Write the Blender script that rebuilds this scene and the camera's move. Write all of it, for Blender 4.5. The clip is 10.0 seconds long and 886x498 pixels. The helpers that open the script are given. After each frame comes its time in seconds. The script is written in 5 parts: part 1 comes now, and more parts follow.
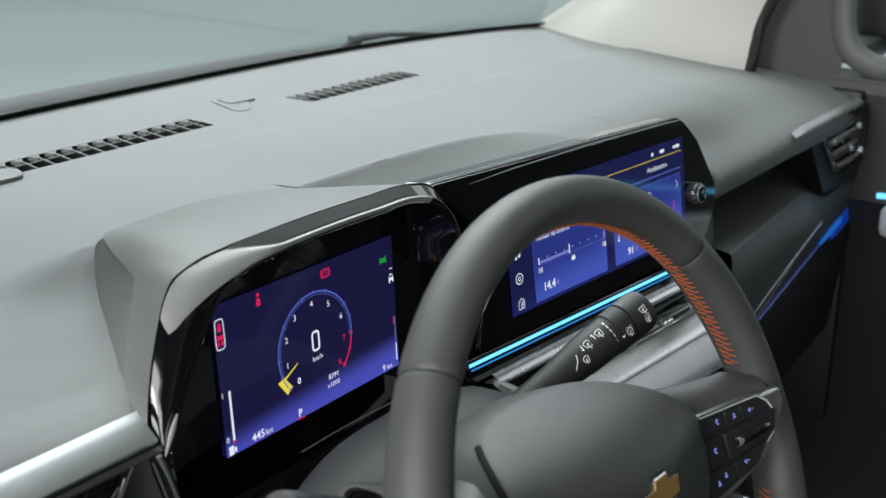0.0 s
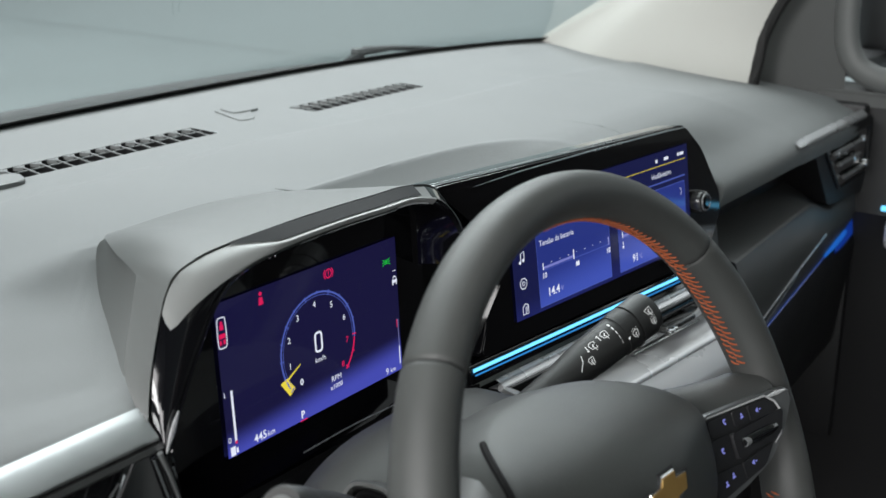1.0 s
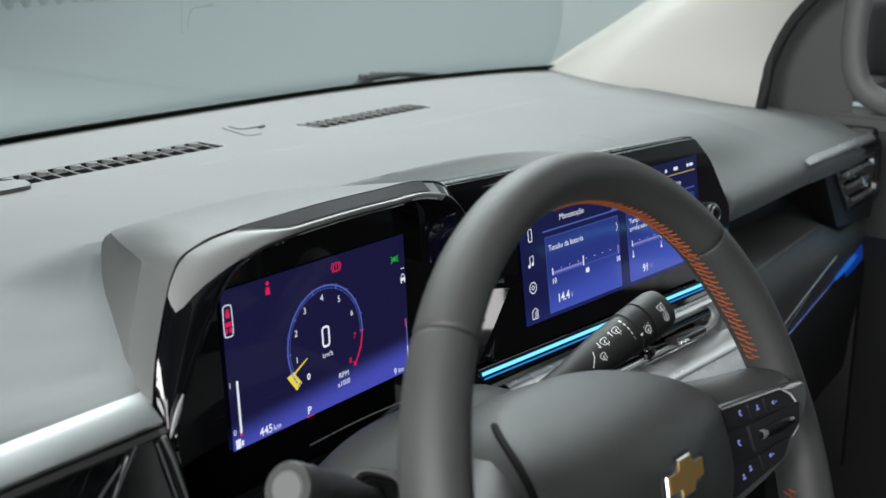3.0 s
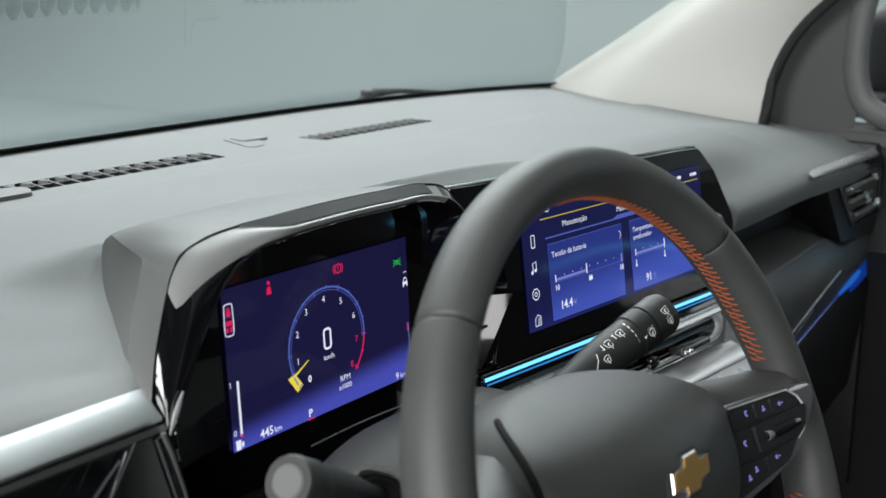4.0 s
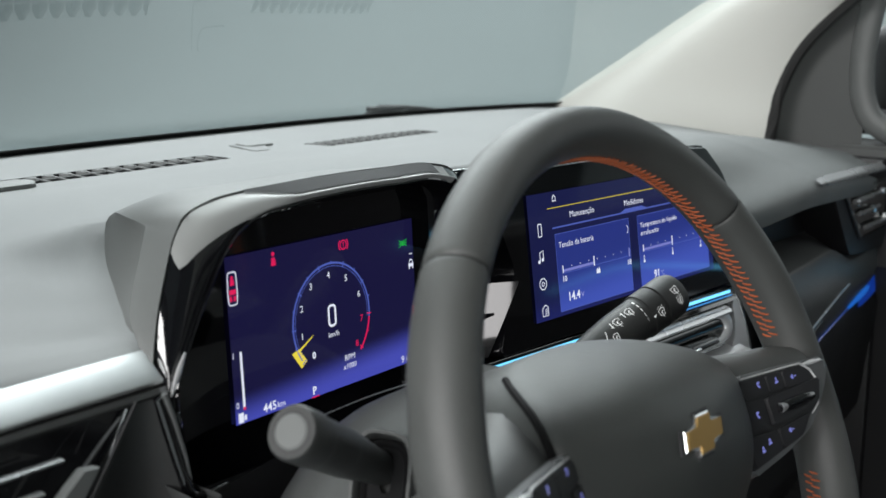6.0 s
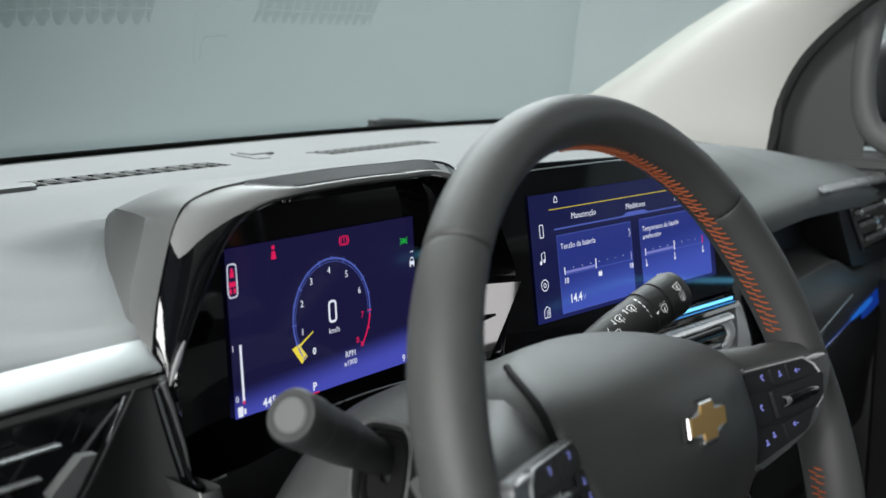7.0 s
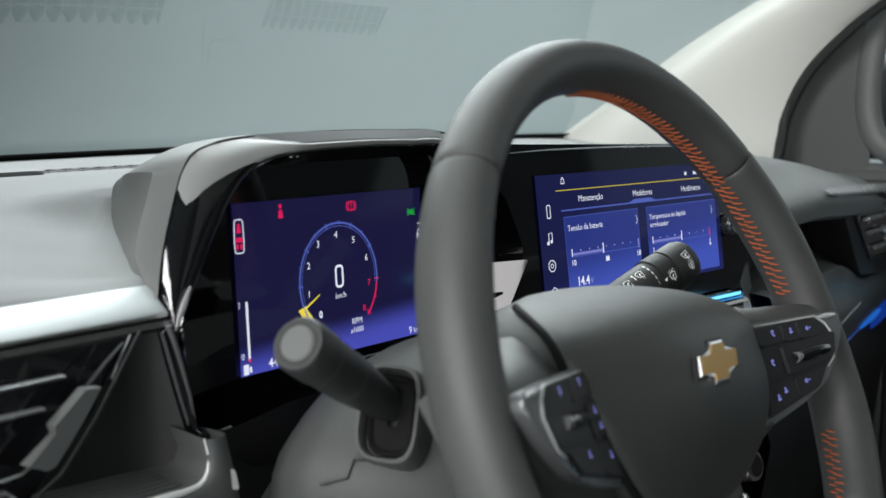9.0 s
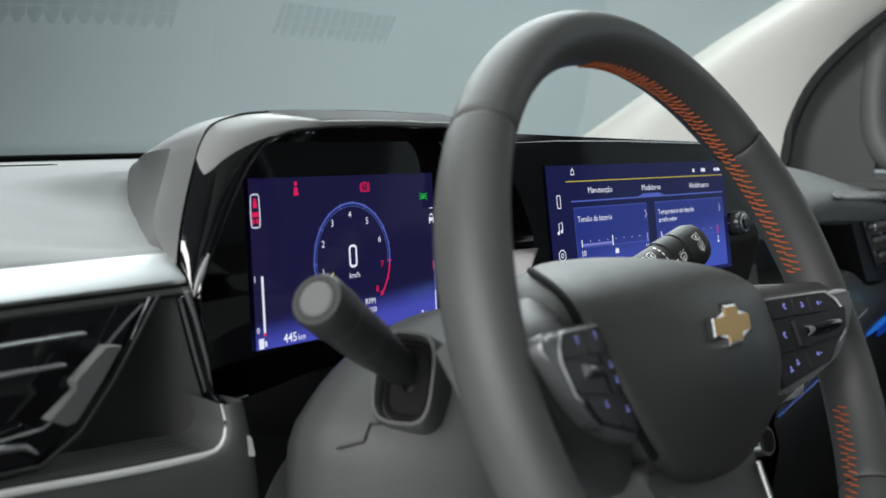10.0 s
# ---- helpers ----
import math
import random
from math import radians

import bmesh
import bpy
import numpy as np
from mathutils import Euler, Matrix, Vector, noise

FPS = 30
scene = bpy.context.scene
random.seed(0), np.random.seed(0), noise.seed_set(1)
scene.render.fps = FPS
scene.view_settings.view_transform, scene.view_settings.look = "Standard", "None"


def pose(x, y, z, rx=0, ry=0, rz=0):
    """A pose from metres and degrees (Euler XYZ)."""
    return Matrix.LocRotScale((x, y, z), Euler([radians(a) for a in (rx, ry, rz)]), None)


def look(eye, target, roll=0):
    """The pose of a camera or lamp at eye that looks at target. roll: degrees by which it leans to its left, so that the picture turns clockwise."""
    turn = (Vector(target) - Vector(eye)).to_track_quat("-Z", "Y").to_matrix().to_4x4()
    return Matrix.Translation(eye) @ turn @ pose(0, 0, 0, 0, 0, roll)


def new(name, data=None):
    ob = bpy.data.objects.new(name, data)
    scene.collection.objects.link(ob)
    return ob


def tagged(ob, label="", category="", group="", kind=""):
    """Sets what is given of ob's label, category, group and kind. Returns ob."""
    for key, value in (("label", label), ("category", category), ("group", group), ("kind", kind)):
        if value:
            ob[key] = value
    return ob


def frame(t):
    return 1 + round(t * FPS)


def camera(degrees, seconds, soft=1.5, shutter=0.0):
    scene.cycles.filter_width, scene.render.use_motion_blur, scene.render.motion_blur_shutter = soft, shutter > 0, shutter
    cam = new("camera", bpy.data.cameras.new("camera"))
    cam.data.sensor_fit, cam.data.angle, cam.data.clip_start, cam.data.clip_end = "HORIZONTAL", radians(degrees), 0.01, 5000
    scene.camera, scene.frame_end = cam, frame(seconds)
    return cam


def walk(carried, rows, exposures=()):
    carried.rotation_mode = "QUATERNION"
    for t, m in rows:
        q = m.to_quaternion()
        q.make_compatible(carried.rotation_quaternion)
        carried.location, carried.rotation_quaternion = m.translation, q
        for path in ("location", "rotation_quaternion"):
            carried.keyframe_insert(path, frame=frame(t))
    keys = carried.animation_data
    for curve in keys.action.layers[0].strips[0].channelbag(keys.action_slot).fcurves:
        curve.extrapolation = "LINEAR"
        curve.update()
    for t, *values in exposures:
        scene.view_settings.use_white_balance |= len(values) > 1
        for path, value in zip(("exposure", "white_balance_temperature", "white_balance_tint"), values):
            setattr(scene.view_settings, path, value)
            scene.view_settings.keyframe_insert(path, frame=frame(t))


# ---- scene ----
cam = camera(41.6, 10.0)
cam.data.dof.use_dof, cam.data.dof.focus_distance, cam.data.dof.aperture_fstop = True, 0.88, 10.0
METRES, EYE, TILT, LEAN, TURN = 0.245, 1.35, -19.4, 0.0, -53.0
ROWS = [
    (0.0, 0.0, 0.0, 0.0, 0.0, 0.0, -0.0),
    (0.5, -0.002, 0.0125, -0.0353, 0.06, 0.62, -0.01),
    (1.0, -0.0054, 0.0237, -0.0699, 0.1, 1.25, -0.02),
    (1.5, -0.0091, 0.034, -0.1061, 0.16, 1.9, -0.04),
    (2.0, -0.0142, 0.0459, -0.1471, 0.2, 2.56, -0.06),
    (2.5, -0.0176, 0.058, -0.1928, 0.26, 3.21, -0.08),
    (4.0, -0.019, 0.0973, -0.3066, 0.43, 5.3, -0.14),
    (4.5, -0.0202, 0.1123, -0.3458, 0.47, 6.01, -0.19),
    (5.0, -0.0233, 0.1272, -0.3988, 0.52, 6.64, -0.22),
    (5.5, -0.0257, 0.1425, -0.4547, 0.57, 7.18, -0.25),
    (7.0, -0.0231, 0.1838, -0.5844, 0.71, 9.14, -0.3),
    (7.5, -0.021, 0.1988, -0.6282, 0.77, 9.78, -0.31),
    (8.0, -0.0205, 0.2133, -0.6777, 0.83, 10.43, -0.34),
    (8.5, -0.0218, 0.2284, -0.7399, 0.88, 11.08, -0.35),
    (9.0, -0.0295, 0.2383, -0.8125, 0.93, 11.75, -0.38),
    (9.5, -0.0405, 0.2414, -0.8857, 1.02, 12.53, -0.42),
    (10.0, -0.0557, 0.2415, -0.9602, 1.05, 13.45, -0.45),
]
walk(cam, [(t, pose(0, 0, EYE, TILT, LEAN, TURN) @ pose(METRES * x, METRES * y, METRES * z, 90 + pitch, roll, yaw)) for t, x, y, z, yaw, pitch, roll in ROWS])


# ---- world and light ----
world = bpy.data.worlds.new("studio_world")
world.use_nodes = True
scene.world = world
bg = world.node_tree.nodes["Background"]
bg.inputs["Color"].default_value = (0.60, 0.66, 0.68, 1)
bg.inputs["Strength"].default_value = 0.045


def softbox(name, eye, target, sx, sy, power, color=(1, 1, 1)):
    data = bpy.data.lights.new(name, "AREA")
    data.shape, data.size, data.size_y, data.energy, data.color = "RECTANGLE", sx, sy, power, color
    ob = new(name, data)
    ob.matrix_world = look(eye, target)
    return ob


softbox("softbox_front", (1.0, 1.4, 4.6), (0.8, 0.9, 1.0), 4.6, 3.4, 148, (0.95, 1.0, 1.01))
softbox("softbox_side", (3.5, 4.0, 3.9), (0.6, 0.6, 1.0), 4.6, 2.4, 245, (0.95, 1.0, 1.02))
softbox("softbox_rear", (-2.3, -0.8, 1.50), (0.5, 0.45, 0.95), 1.3, 1.2, 34, (1.0, 0.98, 0.98))
softbox("softbox_left", (-2.8, 0.55, 2.5), (0.4, 0.45, 0.98), 1.6, 1.3, 120, (1.0, 1.0, 0.99))
softbox("softbox_right", (4.2, -1.0, 2.7), (1.0, 0.4, 0.95), 3.4, 2.0, 21, (0.95, 1.0, 1.02))
# unseen lamp added to brighten the wall beyond the windscreen
softbox("softbox_wall", (3.0, 8.0, 3.9), (9.0, 10.2, 1.0), 9.0, 2.0, 200, (0.95, 1.0, 1.02))
scene.view_settings.exposure = 0.0


# ---- materials ----
def srgb(r, g, b):
    return tuple(((c / 255) / 12.92 if c / 255 < 0.04045 else ((c / 255 + 0.055) / 1.055) ** 2.4) for c in (r, g, b)) + (1,)


def material(name, color, rough=0.5, metal=0.0, grain=0.0, grain_size=900.0, vary=0.12, vary_size=14.0, coat=0.0, spec=0.5, rough_vary=0.08, cells=False):
    """Base colour with a slow stain, fine grain in the relief and uneven gloss."""
    m = bpy.data.materials.new(name)
    m.use_nodes = True
    nt = m.node_tree
    bsdf = nt.nodes["Principled BSDF"]
    bsdf.inputs["Roughness"].default_value, bsdf.inputs["Metallic"].default_value = rough, metal
    bsdf.inputs["Specular IOR Level"].default_value = spec
    bsdf.inputs["Coat Weight"].default_value, bsdf.inputs["Coat Roughness"].default_value = coat, 0.04
    co = nt.nodes.new("ShaderNodeTexCoord")
    slow = nt.nodes.new("ShaderNodeTexNoise")
    slow.inputs["Scale"].default_value, slow.inputs["Detail"].default_value = vary_size, 5
    nt.links.new(co.outputs["Object"], slow.inputs["Vector"])
    ramp = nt.nodes.new("ShaderNodeMix")
    ramp.data_type = "RGBA"
    c = Vector(color[:3])
    ramp.inputs["A"].default_value, ramp.inputs["B"].default_value = (*(c * (1 - vary)), 1), (*(c * (1 + vary)), 1)
    nt.links.new(slow.outputs["Fac"], ramp.inputs["Factor"])
    nt.links.new(ramp.outputs["Result"], bsdf.inputs["Base Color"])
    rr = nt.nodes.new("ShaderNodeMapRange")
    rr.inputs["To Min"].default_value, rr.inputs["To Max"].default_value = max(0.02, rough - rough_vary), min(1, rough + rough_vary)
    nt.links.new(slow.outputs["Fac"], rr.inputs["Value"])
    nt.links.new(rr.outputs["Result"], bsdf.inputs["Roughness"])
    if grain > 0:
        if cells:
            fine = nt.nodes.new("ShaderNodeTexVoronoi")
            fine.inputs["Scale"].default_value = grain_size
            out = fine.outputs["Distance"]
        else:
            fine = nt.nodes.new("ShaderNodeTexNoise")
            fine.inputs["Scale"].default_value, fine.inputs["Detail"].default_value = grain_size, 3
            out = fine.outputs["Fac"]
        nt.links.new(co.outputs["Object"], fine.inputs["Vector"])
        bump = nt.nodes.new("ShaderNodeBump")
        bump.inputs["Strength"].default_value, bump.inputs["Distance"].default_value = grain, 0.0006
        nt.links.new(out, bump.inputs["Height"])
        nt.links.new(bump.outputs["Normal"], bsdf.inputs["Normal"])
    return m


def glow(name, color, strength=1.0, base=(0.01, 0.01, 0.012)):
    m = bpy.data.materials.new(name)
    m.use_nodes = True
    b = m.node_tree.nodes["Principled BSDF"]
    b.inputs["Base Color"].default_value = (*base, 1)
    b.inputs["Roughness"].default_value = 0.12
    b.inputs["Emission Color"].default_value, b.inputs["Emission Strength"].default_value = color, strength
    return m


def glass(name, tint=(0.90, 0.94, 0.93), gloss=1.0):
    """Clear pane: see-through, with Fresnel gloss."""
    m = bpy.data.materials.new(name)
    m.use_nodes = True
    nt = m.node_tree
    nt.nodes.remove(nt.nodes["Principled BSDF"])
    out = nt.nodes["Material Output"]
    clear, shine, mix, fres = (nt.nodes.new("ShaderNode" + k) for k in ("BsdfTransparent", "BsdfGlossy", "MixShader", "Fresnel"))
    clear.inputs["Color"].default_value = (*tint, 1)
    shine.inputs["Roughness"].default_value = 0.01
    shine.inputs["Color"].default_value = (gloss, gloss, gloss, 1)
    fres.inputs["IOR"].default_value = 1.5
    nt.links.new(fres.outputs["Fac"], mix.inputs["Fac"])
    nt.links.new(clear.outputs["BSDF"], mix.inputs[1])
    nt.links.new(shine.outputs["BSDF"], mix.inputs[2])
    nt.links.new(mix.outputs["Shader"], out.inputs["Surface"])
    return m


DASH = material("dash_soft_plastic", (0.168, 0.177, 0.177), 0.62, grain=0.35, grain_size=1400, cells=True, vary=0.05, vary_size=6)
POD = material("pod_grey_plastic", (0.112, 0.117, 0.115), 0.48, grain=0.22, grain_size=1600, cells=True, vary=0.05, vary_size=8)
LOWER = material("lower_dark_plastic", (0.085, 0.088, 0.088), 0.55, grain=0.3, grain_size=1300, cells=True)
BLACK = material("black_plastic", (0.012, 0.012, 0.013), 0.5, grain=0.2, grain_size=1200, vary=0.2)
GLOSS = material("piano_black", (0.004, 0.004, 0.005), 0.06, vary=0.2, rough_vary=0.02, coat=0.6)
BEZEL = material("satin_silver_bezel", (0.30, 0.305, 0.30), 0.42, metal=0.25, vary=0.04, rough_vary=0.03, coat=0.15)
SATIN = material("satin_black_bezel", (0.030, 0.031, 0.031), 0.22, vary=0.1, rough_vary=0.05, coat=0.5)
TRIMSILVER = material("brushed_trim_silver", (0.60, 0.61, 0.62), 0.32, metal=1.0, grain=0.10, grain_size=2500, vary=0.06, rough_vary=0.08)
CHROME = material("satin_chrome", (0.82, 0.83, 0.84), 0.26, metal=1.0, vary=0.04, rough_vary=0.06)
SILVER = material("silver_paint", (0.70, 0.70, 0.71), 0.28, metal=0.35, grain=0.05, grain_size=3000, vary=0.05)
LEATHER = material("wheel_leather", (0.062, 0.064, 0.062), 0.46, spec=0.5, grain=0.22, grain_size=2200, cells=True, vary=0.15, vary_size=25)
HUBMAT = material("hub_plastic", (0.040, 0.043, 0.041), 0.44, spec=0.5, grain=0.3, grain_size=1500, cells=True, vary=0.06)
STALK = material("stalk_plastic", (0.024, 0.025, 0.025), 0.45, grain=0.3, grain_size=1800, cells=True, vary=0.06)
PALESILVER = material("pale_silver_paint", (0.80, 0.80, 0.81), 0.26, metal=0.45, grain=0.05, grain_size=3000, vary=0.04)
MATTBLACK = material("matt_black_plastic", (0.006, 0.006, 0.0065), 0.8, spec=0.2, grain=0.2, grain_size=1200, vary=0.2)
DARKSILVER = material("dark_silver", (0.34, 0.345, 0.35), 0.28, metal=0.55, grain=0.05, grain_size=3000, vary=0.05)
PANEL = material("patterned_grey_panel", (0.085, 0.088, 0.088), 0.42, metal=0.0, grain=0.35, grain_size=420, cells=True, vary=0.08)
SHROUD = material("column_plastic", (0.049, 0.051, 0.050), 0.52, grain=0.3, grain_size=1500, cells=True, vary=0.06)
KEYFRAME = material("key_surround_silver", (0.19, 0.195, 0.20), 0.28, metal=0.6, vary=0.05)
THREAD = material("orange_thread", (0.43, 0.102, 0.034), 0.6, grain=0.4, grain_size=4000, vary=0.25, vary_size=300)
CREAM = material("cream_pillar_fabric", (0.56, 0.56, 0.525), 0.85, grain=0.35, grain_size=2200, vary=0.03, vary_size=5)
GREYTRIM = material("door_grey_trim", (0.062, 0.065, 0.064), 0.6, grain=0.3, grain_size=1300, vary=0.06)
RUBBER = material("black_rubber", (0.010, 0.010, 0.010), 0.7, grain=0.2)
GOLD = material("gold_badge", (0.46, 0.28, 0.085), 0.32, metal=0.5, grain=0.15, grain_size=2500, vary=0.06)
BUTTON = material("button_black", (0.012, 0.012, 0.014), 0.52, grain=0.15, vary=0.1)
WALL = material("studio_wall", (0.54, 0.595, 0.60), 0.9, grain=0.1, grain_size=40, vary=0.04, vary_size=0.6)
# dark tone for the unseen walls, to cut bounce light from behind
WALL_BOUNCE_CUT = material("unseen_wall_bounce_cut", (0.085, 0.095, 0.097), 0.9, grain=0.1, grain_size=40, vary=0.06, vary_size=0.6)
TRIMLINE = material("pale_trim_line", (0.72, 0.73, 0.72), 0.35, grain=0.05, grain_size=2000, vary=0.05)
FLOORMAT = material("studio_floor", (0.53, 0.585, 0.59), 0.9, grain=0.1, grain_size=60, vary=0.06, vary_size=1.2)
COWL = material("cowl_black", (0.02, 0.021, 0.022), 0.55, grain=0.3, grain_size=500)
# white stalk print, given some emission of its own to stay bright
PRINT = glow("icon_white_print_glow", srgb(200, 205, 205), 0.55, (0.6, 0.6, 0.6))
WINDOW = glass("windscreen_glass", (0.88, 0.925, 0.915), gloss=0.9)
AMBIENT = glow("ambient_blue_light", srgb(112, 206, 255), 1.6)
AMBIENT_LOW = glow("ambient_dim_blue_light", srgb(50, 140, 215), 0.9)
AMBIENT2 = glow("ambient_deep_blue_light", srgb(45, 70, 140), 0.6)
AMBIENT3 = glow("ambient_soft_blue_light", srgb(35, 120, 235), 0.55)
# emission for blue light that falls on the passenger panel's end
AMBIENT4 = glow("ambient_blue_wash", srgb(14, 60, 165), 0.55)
WHITE_L = glow("screen_white", srgb(225, 230, 245), 1.0)
CARD_LINE = glow("card_border_blue", srgb(86, 104, 196), 0.8)
GREY_L = glow("screen_grey_blue", srgb(150, 155, 215), 0.95)
RED_L = glow("screen_red", srgb(220, 28, 88), 0.92)
GREEN_L = glow("screen_green", srgb(30, 225, 60), 0.9)
YELLOW_L = glow("screen_yellow", srgb(235, 215, 70), 0.95)
AMBER_L = glow("screen_dim_yellow", srgb(200, 182, 62), 0.85)
BLUE_L = glow("screen_line_blue", srgb(82, 100, 190), 0.85)
VIOLET_L = glow("key_symbol_violet", srgb(130, 135, 215), 0.8)


def screen_material(name, low, high, swoosh=0.0, size=(0.178, 0.102)):
    """Lit display: dark blue with a brighter sweep near its foot."""
    m = glow(name, low, 1.0)
    nt = m.node_tree
    b = nt.nodes["Principled BSDF"]
    b.inputs["Roughness"].default_value = 0.08
    co = nt.nodes.new("ShaderNodeTexCoord")
    mp = nt.nodes.new("ShaderNodeMapping")
    mp.inputs["Scale"].default_value = (1 / size[0], 1 / size[1], 1)
    nt.links.new(co.outputs["Object"], mp.inputs["Vector"])
    sep = nt.nodes.new("ShaderNodeSeparateXYZ")
    nt.links.new(mp.outputs["Vector"], sep.inputs["Vector"])
    # a sweep that rises from the lower left to the lower right corner
    d = nt.nodes.new("ShaderNodeMath")
    d.operation = "MULTIPLY_ADD"
    nt.links.new(sep.outputs["X"], d.inputs[0])
    d.inputs[1].default_value = -0.10
    nt.links.new(sep.outputs["Y"], d.inputs[2])
    r = nt.nodes.new("ShaderNodeMapRange")
    r.interpolation_type = "SMOOTHSTEP"
    r.inputs["From Min"].default_value, r.inputs["From Max"].default_value = 0.19, -0.02
    nt.links.new(d.outputs["Value"], r.inputs["Value"])
    k = nt.nodes.new("ShaderNodeMath")
    k.operation = "MULTIPLY"
    nt.links.new(r.outputs["Result"], k.inputs[0])
    k.inputs[1].default_value = swoosh
    mix = nt.nodes.new("ShaderNodeMix")
    mix.data_type = "RGBA"
    mix.inputs["A"].default_value, mix.inputs["B"].default_value = low, high
    nt.links.new(k.outputs["Value"], mix.inputs["Factor"])
    nt.links.new(mix.outputs["Result"], b.inputs["Emission Color"])
    return m


CLUSTER_S = screen_material("cluster_screen", srgb(20, 18, 56), srgb(84, 92, 212), 0.62)
CENTER_S = screen_material("center_screen", srgb(18, 22, 66), srgb(40, 48, 126), 0.3, (0.28, 0.101))
CARD_S = screen_material("card_screen", srgb(36, 49, 124), srgb(68, 88, 188), 0.8, (0.28, 0.20))


# ---- mesh helpers ----
def link(name, bm, mat, parent=None, label="", m=None, smooth=40):
    bmesh.ops.recalc_face_normals(bm, faces=bm.faces)
    me = bpy.data.meshes.new(name)
    for f in bm.faces:
        f.smooth = smooth > 0 and len(f.verts) < 5
    if smooth > 0:
        for e in bm.edges:
            if len(e.link_faces) == 2 and e.calc_face_angle(0) > radians(smooth):
                e.smooth = False
    bm.to_mesh(me)
    bm.free()
    me.materials.append(mat)
    ob = new(name, me)
    if parent:
        ob.parent = parent
    if m is not None:
        ob.matrix_basis = m
    if label:
        ob["label"] = label
    return ob


def part(name, bm, mat, parent, label="", m=None, smooth=40):
    return link(name, bm, mat, parent, label, m, smooth)


def thing(name, m=None, label="", category="", group="", kind=""):
    ob = new(name)
    ob.empty_display_size = 0.02
    if m is not None:
        ob.matrix_basis = m
    return tagged(ob, label, category, group, kind)


def frame_of(o, ex, ey):
    """A frame at o with x along ex, y near ey, z towards the driver."""
    x = Vector(ex).normalized()
    z = x.cross(Vector(ey)).normalized()
    y = z.cross(x)
    m = Matrix((x, y, z)).transposed().to_4x4()
    m.translation = Vector(o)
    return m


def box(sx, sy, sz, at=(0, 0, 0), bevel=0.0, seg=2, m=None):
    bm = bmesh.new()
    bmesh.ops.create_cube(bm, size=1.0)
    bmesh.ops.scale(bm, vec=(sx, sy, sz), verts=bm.verts)
    if bevel:
        bmesh.ops.bevel(bm, geom=bm.edges[:], offset=bevel, segments=seg, affect="EDGES", profile=0.5)
    bmesh.ops.translate(bm, vec=at, verts=bm.verts)
    if m is not None:
        bm.transform(m)
    return bm


def merge(*bms):
    out = bmesh.new()
    for b in bms:
        me = bpy.data.meshes.new("tmp")
        b.to_mesh(me)
        b.free()
        out.from_mesh(me)
        bpy.data.meshes.remove(me)
    return out


def prism(outline, z0, z1, bevel=0.0, seg=2):
    """A plate of that outline in xy, from z0 to z1, its front edge rounded."""
    bm = bmesh.new()
    lo = [bm.verts.new((x, y, z0)) for x, y in outline]
    hi = [bm.verts.new((x, y, z1)) for x, y in outline]
    n = len(lo)
    top = bm.faces.new(hi)
    bm.faces.new(lo[::-1])
    for i in range(n):
        bm.faces.new((lo[i], lo[(i + 1) % n], hi[(i + 1) % n], hi[i]))
    if bevel:
        bmesh.ops.bevel(bm, geom=list(top.edges), offset=bevel, segments=seg, affect="EDGES", profile=0.5)
    return bm


def rounded(points, r, n=5):
    """The outline with its corners rounded by about r."""
    out = []
    pts = [Vector(p) for p in points]
    for i, p in enumerate(pts):
        a, b = pts[i - 1], pts[(i + 1) % len(pts)]
        k = min(r, (a - p).length * 0.45, (b - p).length * 0.45)
        s, e = p + (a - p).normalized() * k, p + (b - p).normalized() * k
        for j in range(n + 1):
            t = j / n
            q = s * (1 - t) ** 2 + p * 2 * t * (1 - t) + e * t * t
            out.append((q.x, q.y))
    return out


def loft(rings, closed=False, cap=False):
    bm = bmesh.new()
    vs = [[bm.verts.new(p) for p in r] for r in rings]
    for a, b in zip(vs[:-1], vs[1:]):
        n = len(a)
        for i in range(n if closed else n - 1):
            j = (i + 1) % n
            bm.faces.new((a[i], a[j], b[j], b[i]))
    if cap:
        bm.faces.new(vs[0][::-1])
        bm.faces.new(vs[-1])
    return bm


def spline(points, n):
    """n points along a smooth curve through the given ones."""
    P = np.array(points, float)
    d = np.r_[0, np.cumsum(np.linalg.norm(np.diff(P, axis=0), axis=1))]
    s = np.linspace(0, d[-1], n)
    m = np.gradient(P, d, axis=0)
    out = []
    for q in s:
        i = min(max(np.searchsorted(d, q) - 1, 0), len(P) - 2)
        h = d[i + 1] - d[i]
        t = (q - d[i]) / h
        out.append((2 * t**3 - 3 * t**2 + 1) * P[i] + (t**3 - 2 * t**2 + t) * h * m[i] + (-2 * t**3 + 3 * t**2) * P[i + 1] + (t**3 - t**2) * h * m[i + 1])
    return [Vector(p) for p in out]


def tube(path, radius, sides=8, closed=False, flat=1.0, cap=True, up=(0, 0, 1)):
    """A bar along a path; radius a number or one a point; flat squeezes it along up."""
    path = [Vector(p) for p in path]
    rad = radius if isinstance(radius, (list, tuple)) else [radius] * len(path)
    rings = []
    for i, p in enumerate(path):
        a = path[i - 1] if (i or closed) else p
        b = path[(i + 1) % len(path)] if (i < len(path) - 1 or closed) else p
        t = (b - a).normalized()
        s = t.cross(Vector(up))
        s = s.normalized() if s.length > 1e-6 else Vector((1, 0, 0))
        w = s.cross(t)
        rings.append([p + (s * math.cos(2 * math.pi * k / sides) + w * flat * math.sin(2 * math.pi * k / sides)) * rad[i] for k in range(sides)])
    if closed:
        rings.append(rings[0])
    return loft(rings, True, cap and not closed)


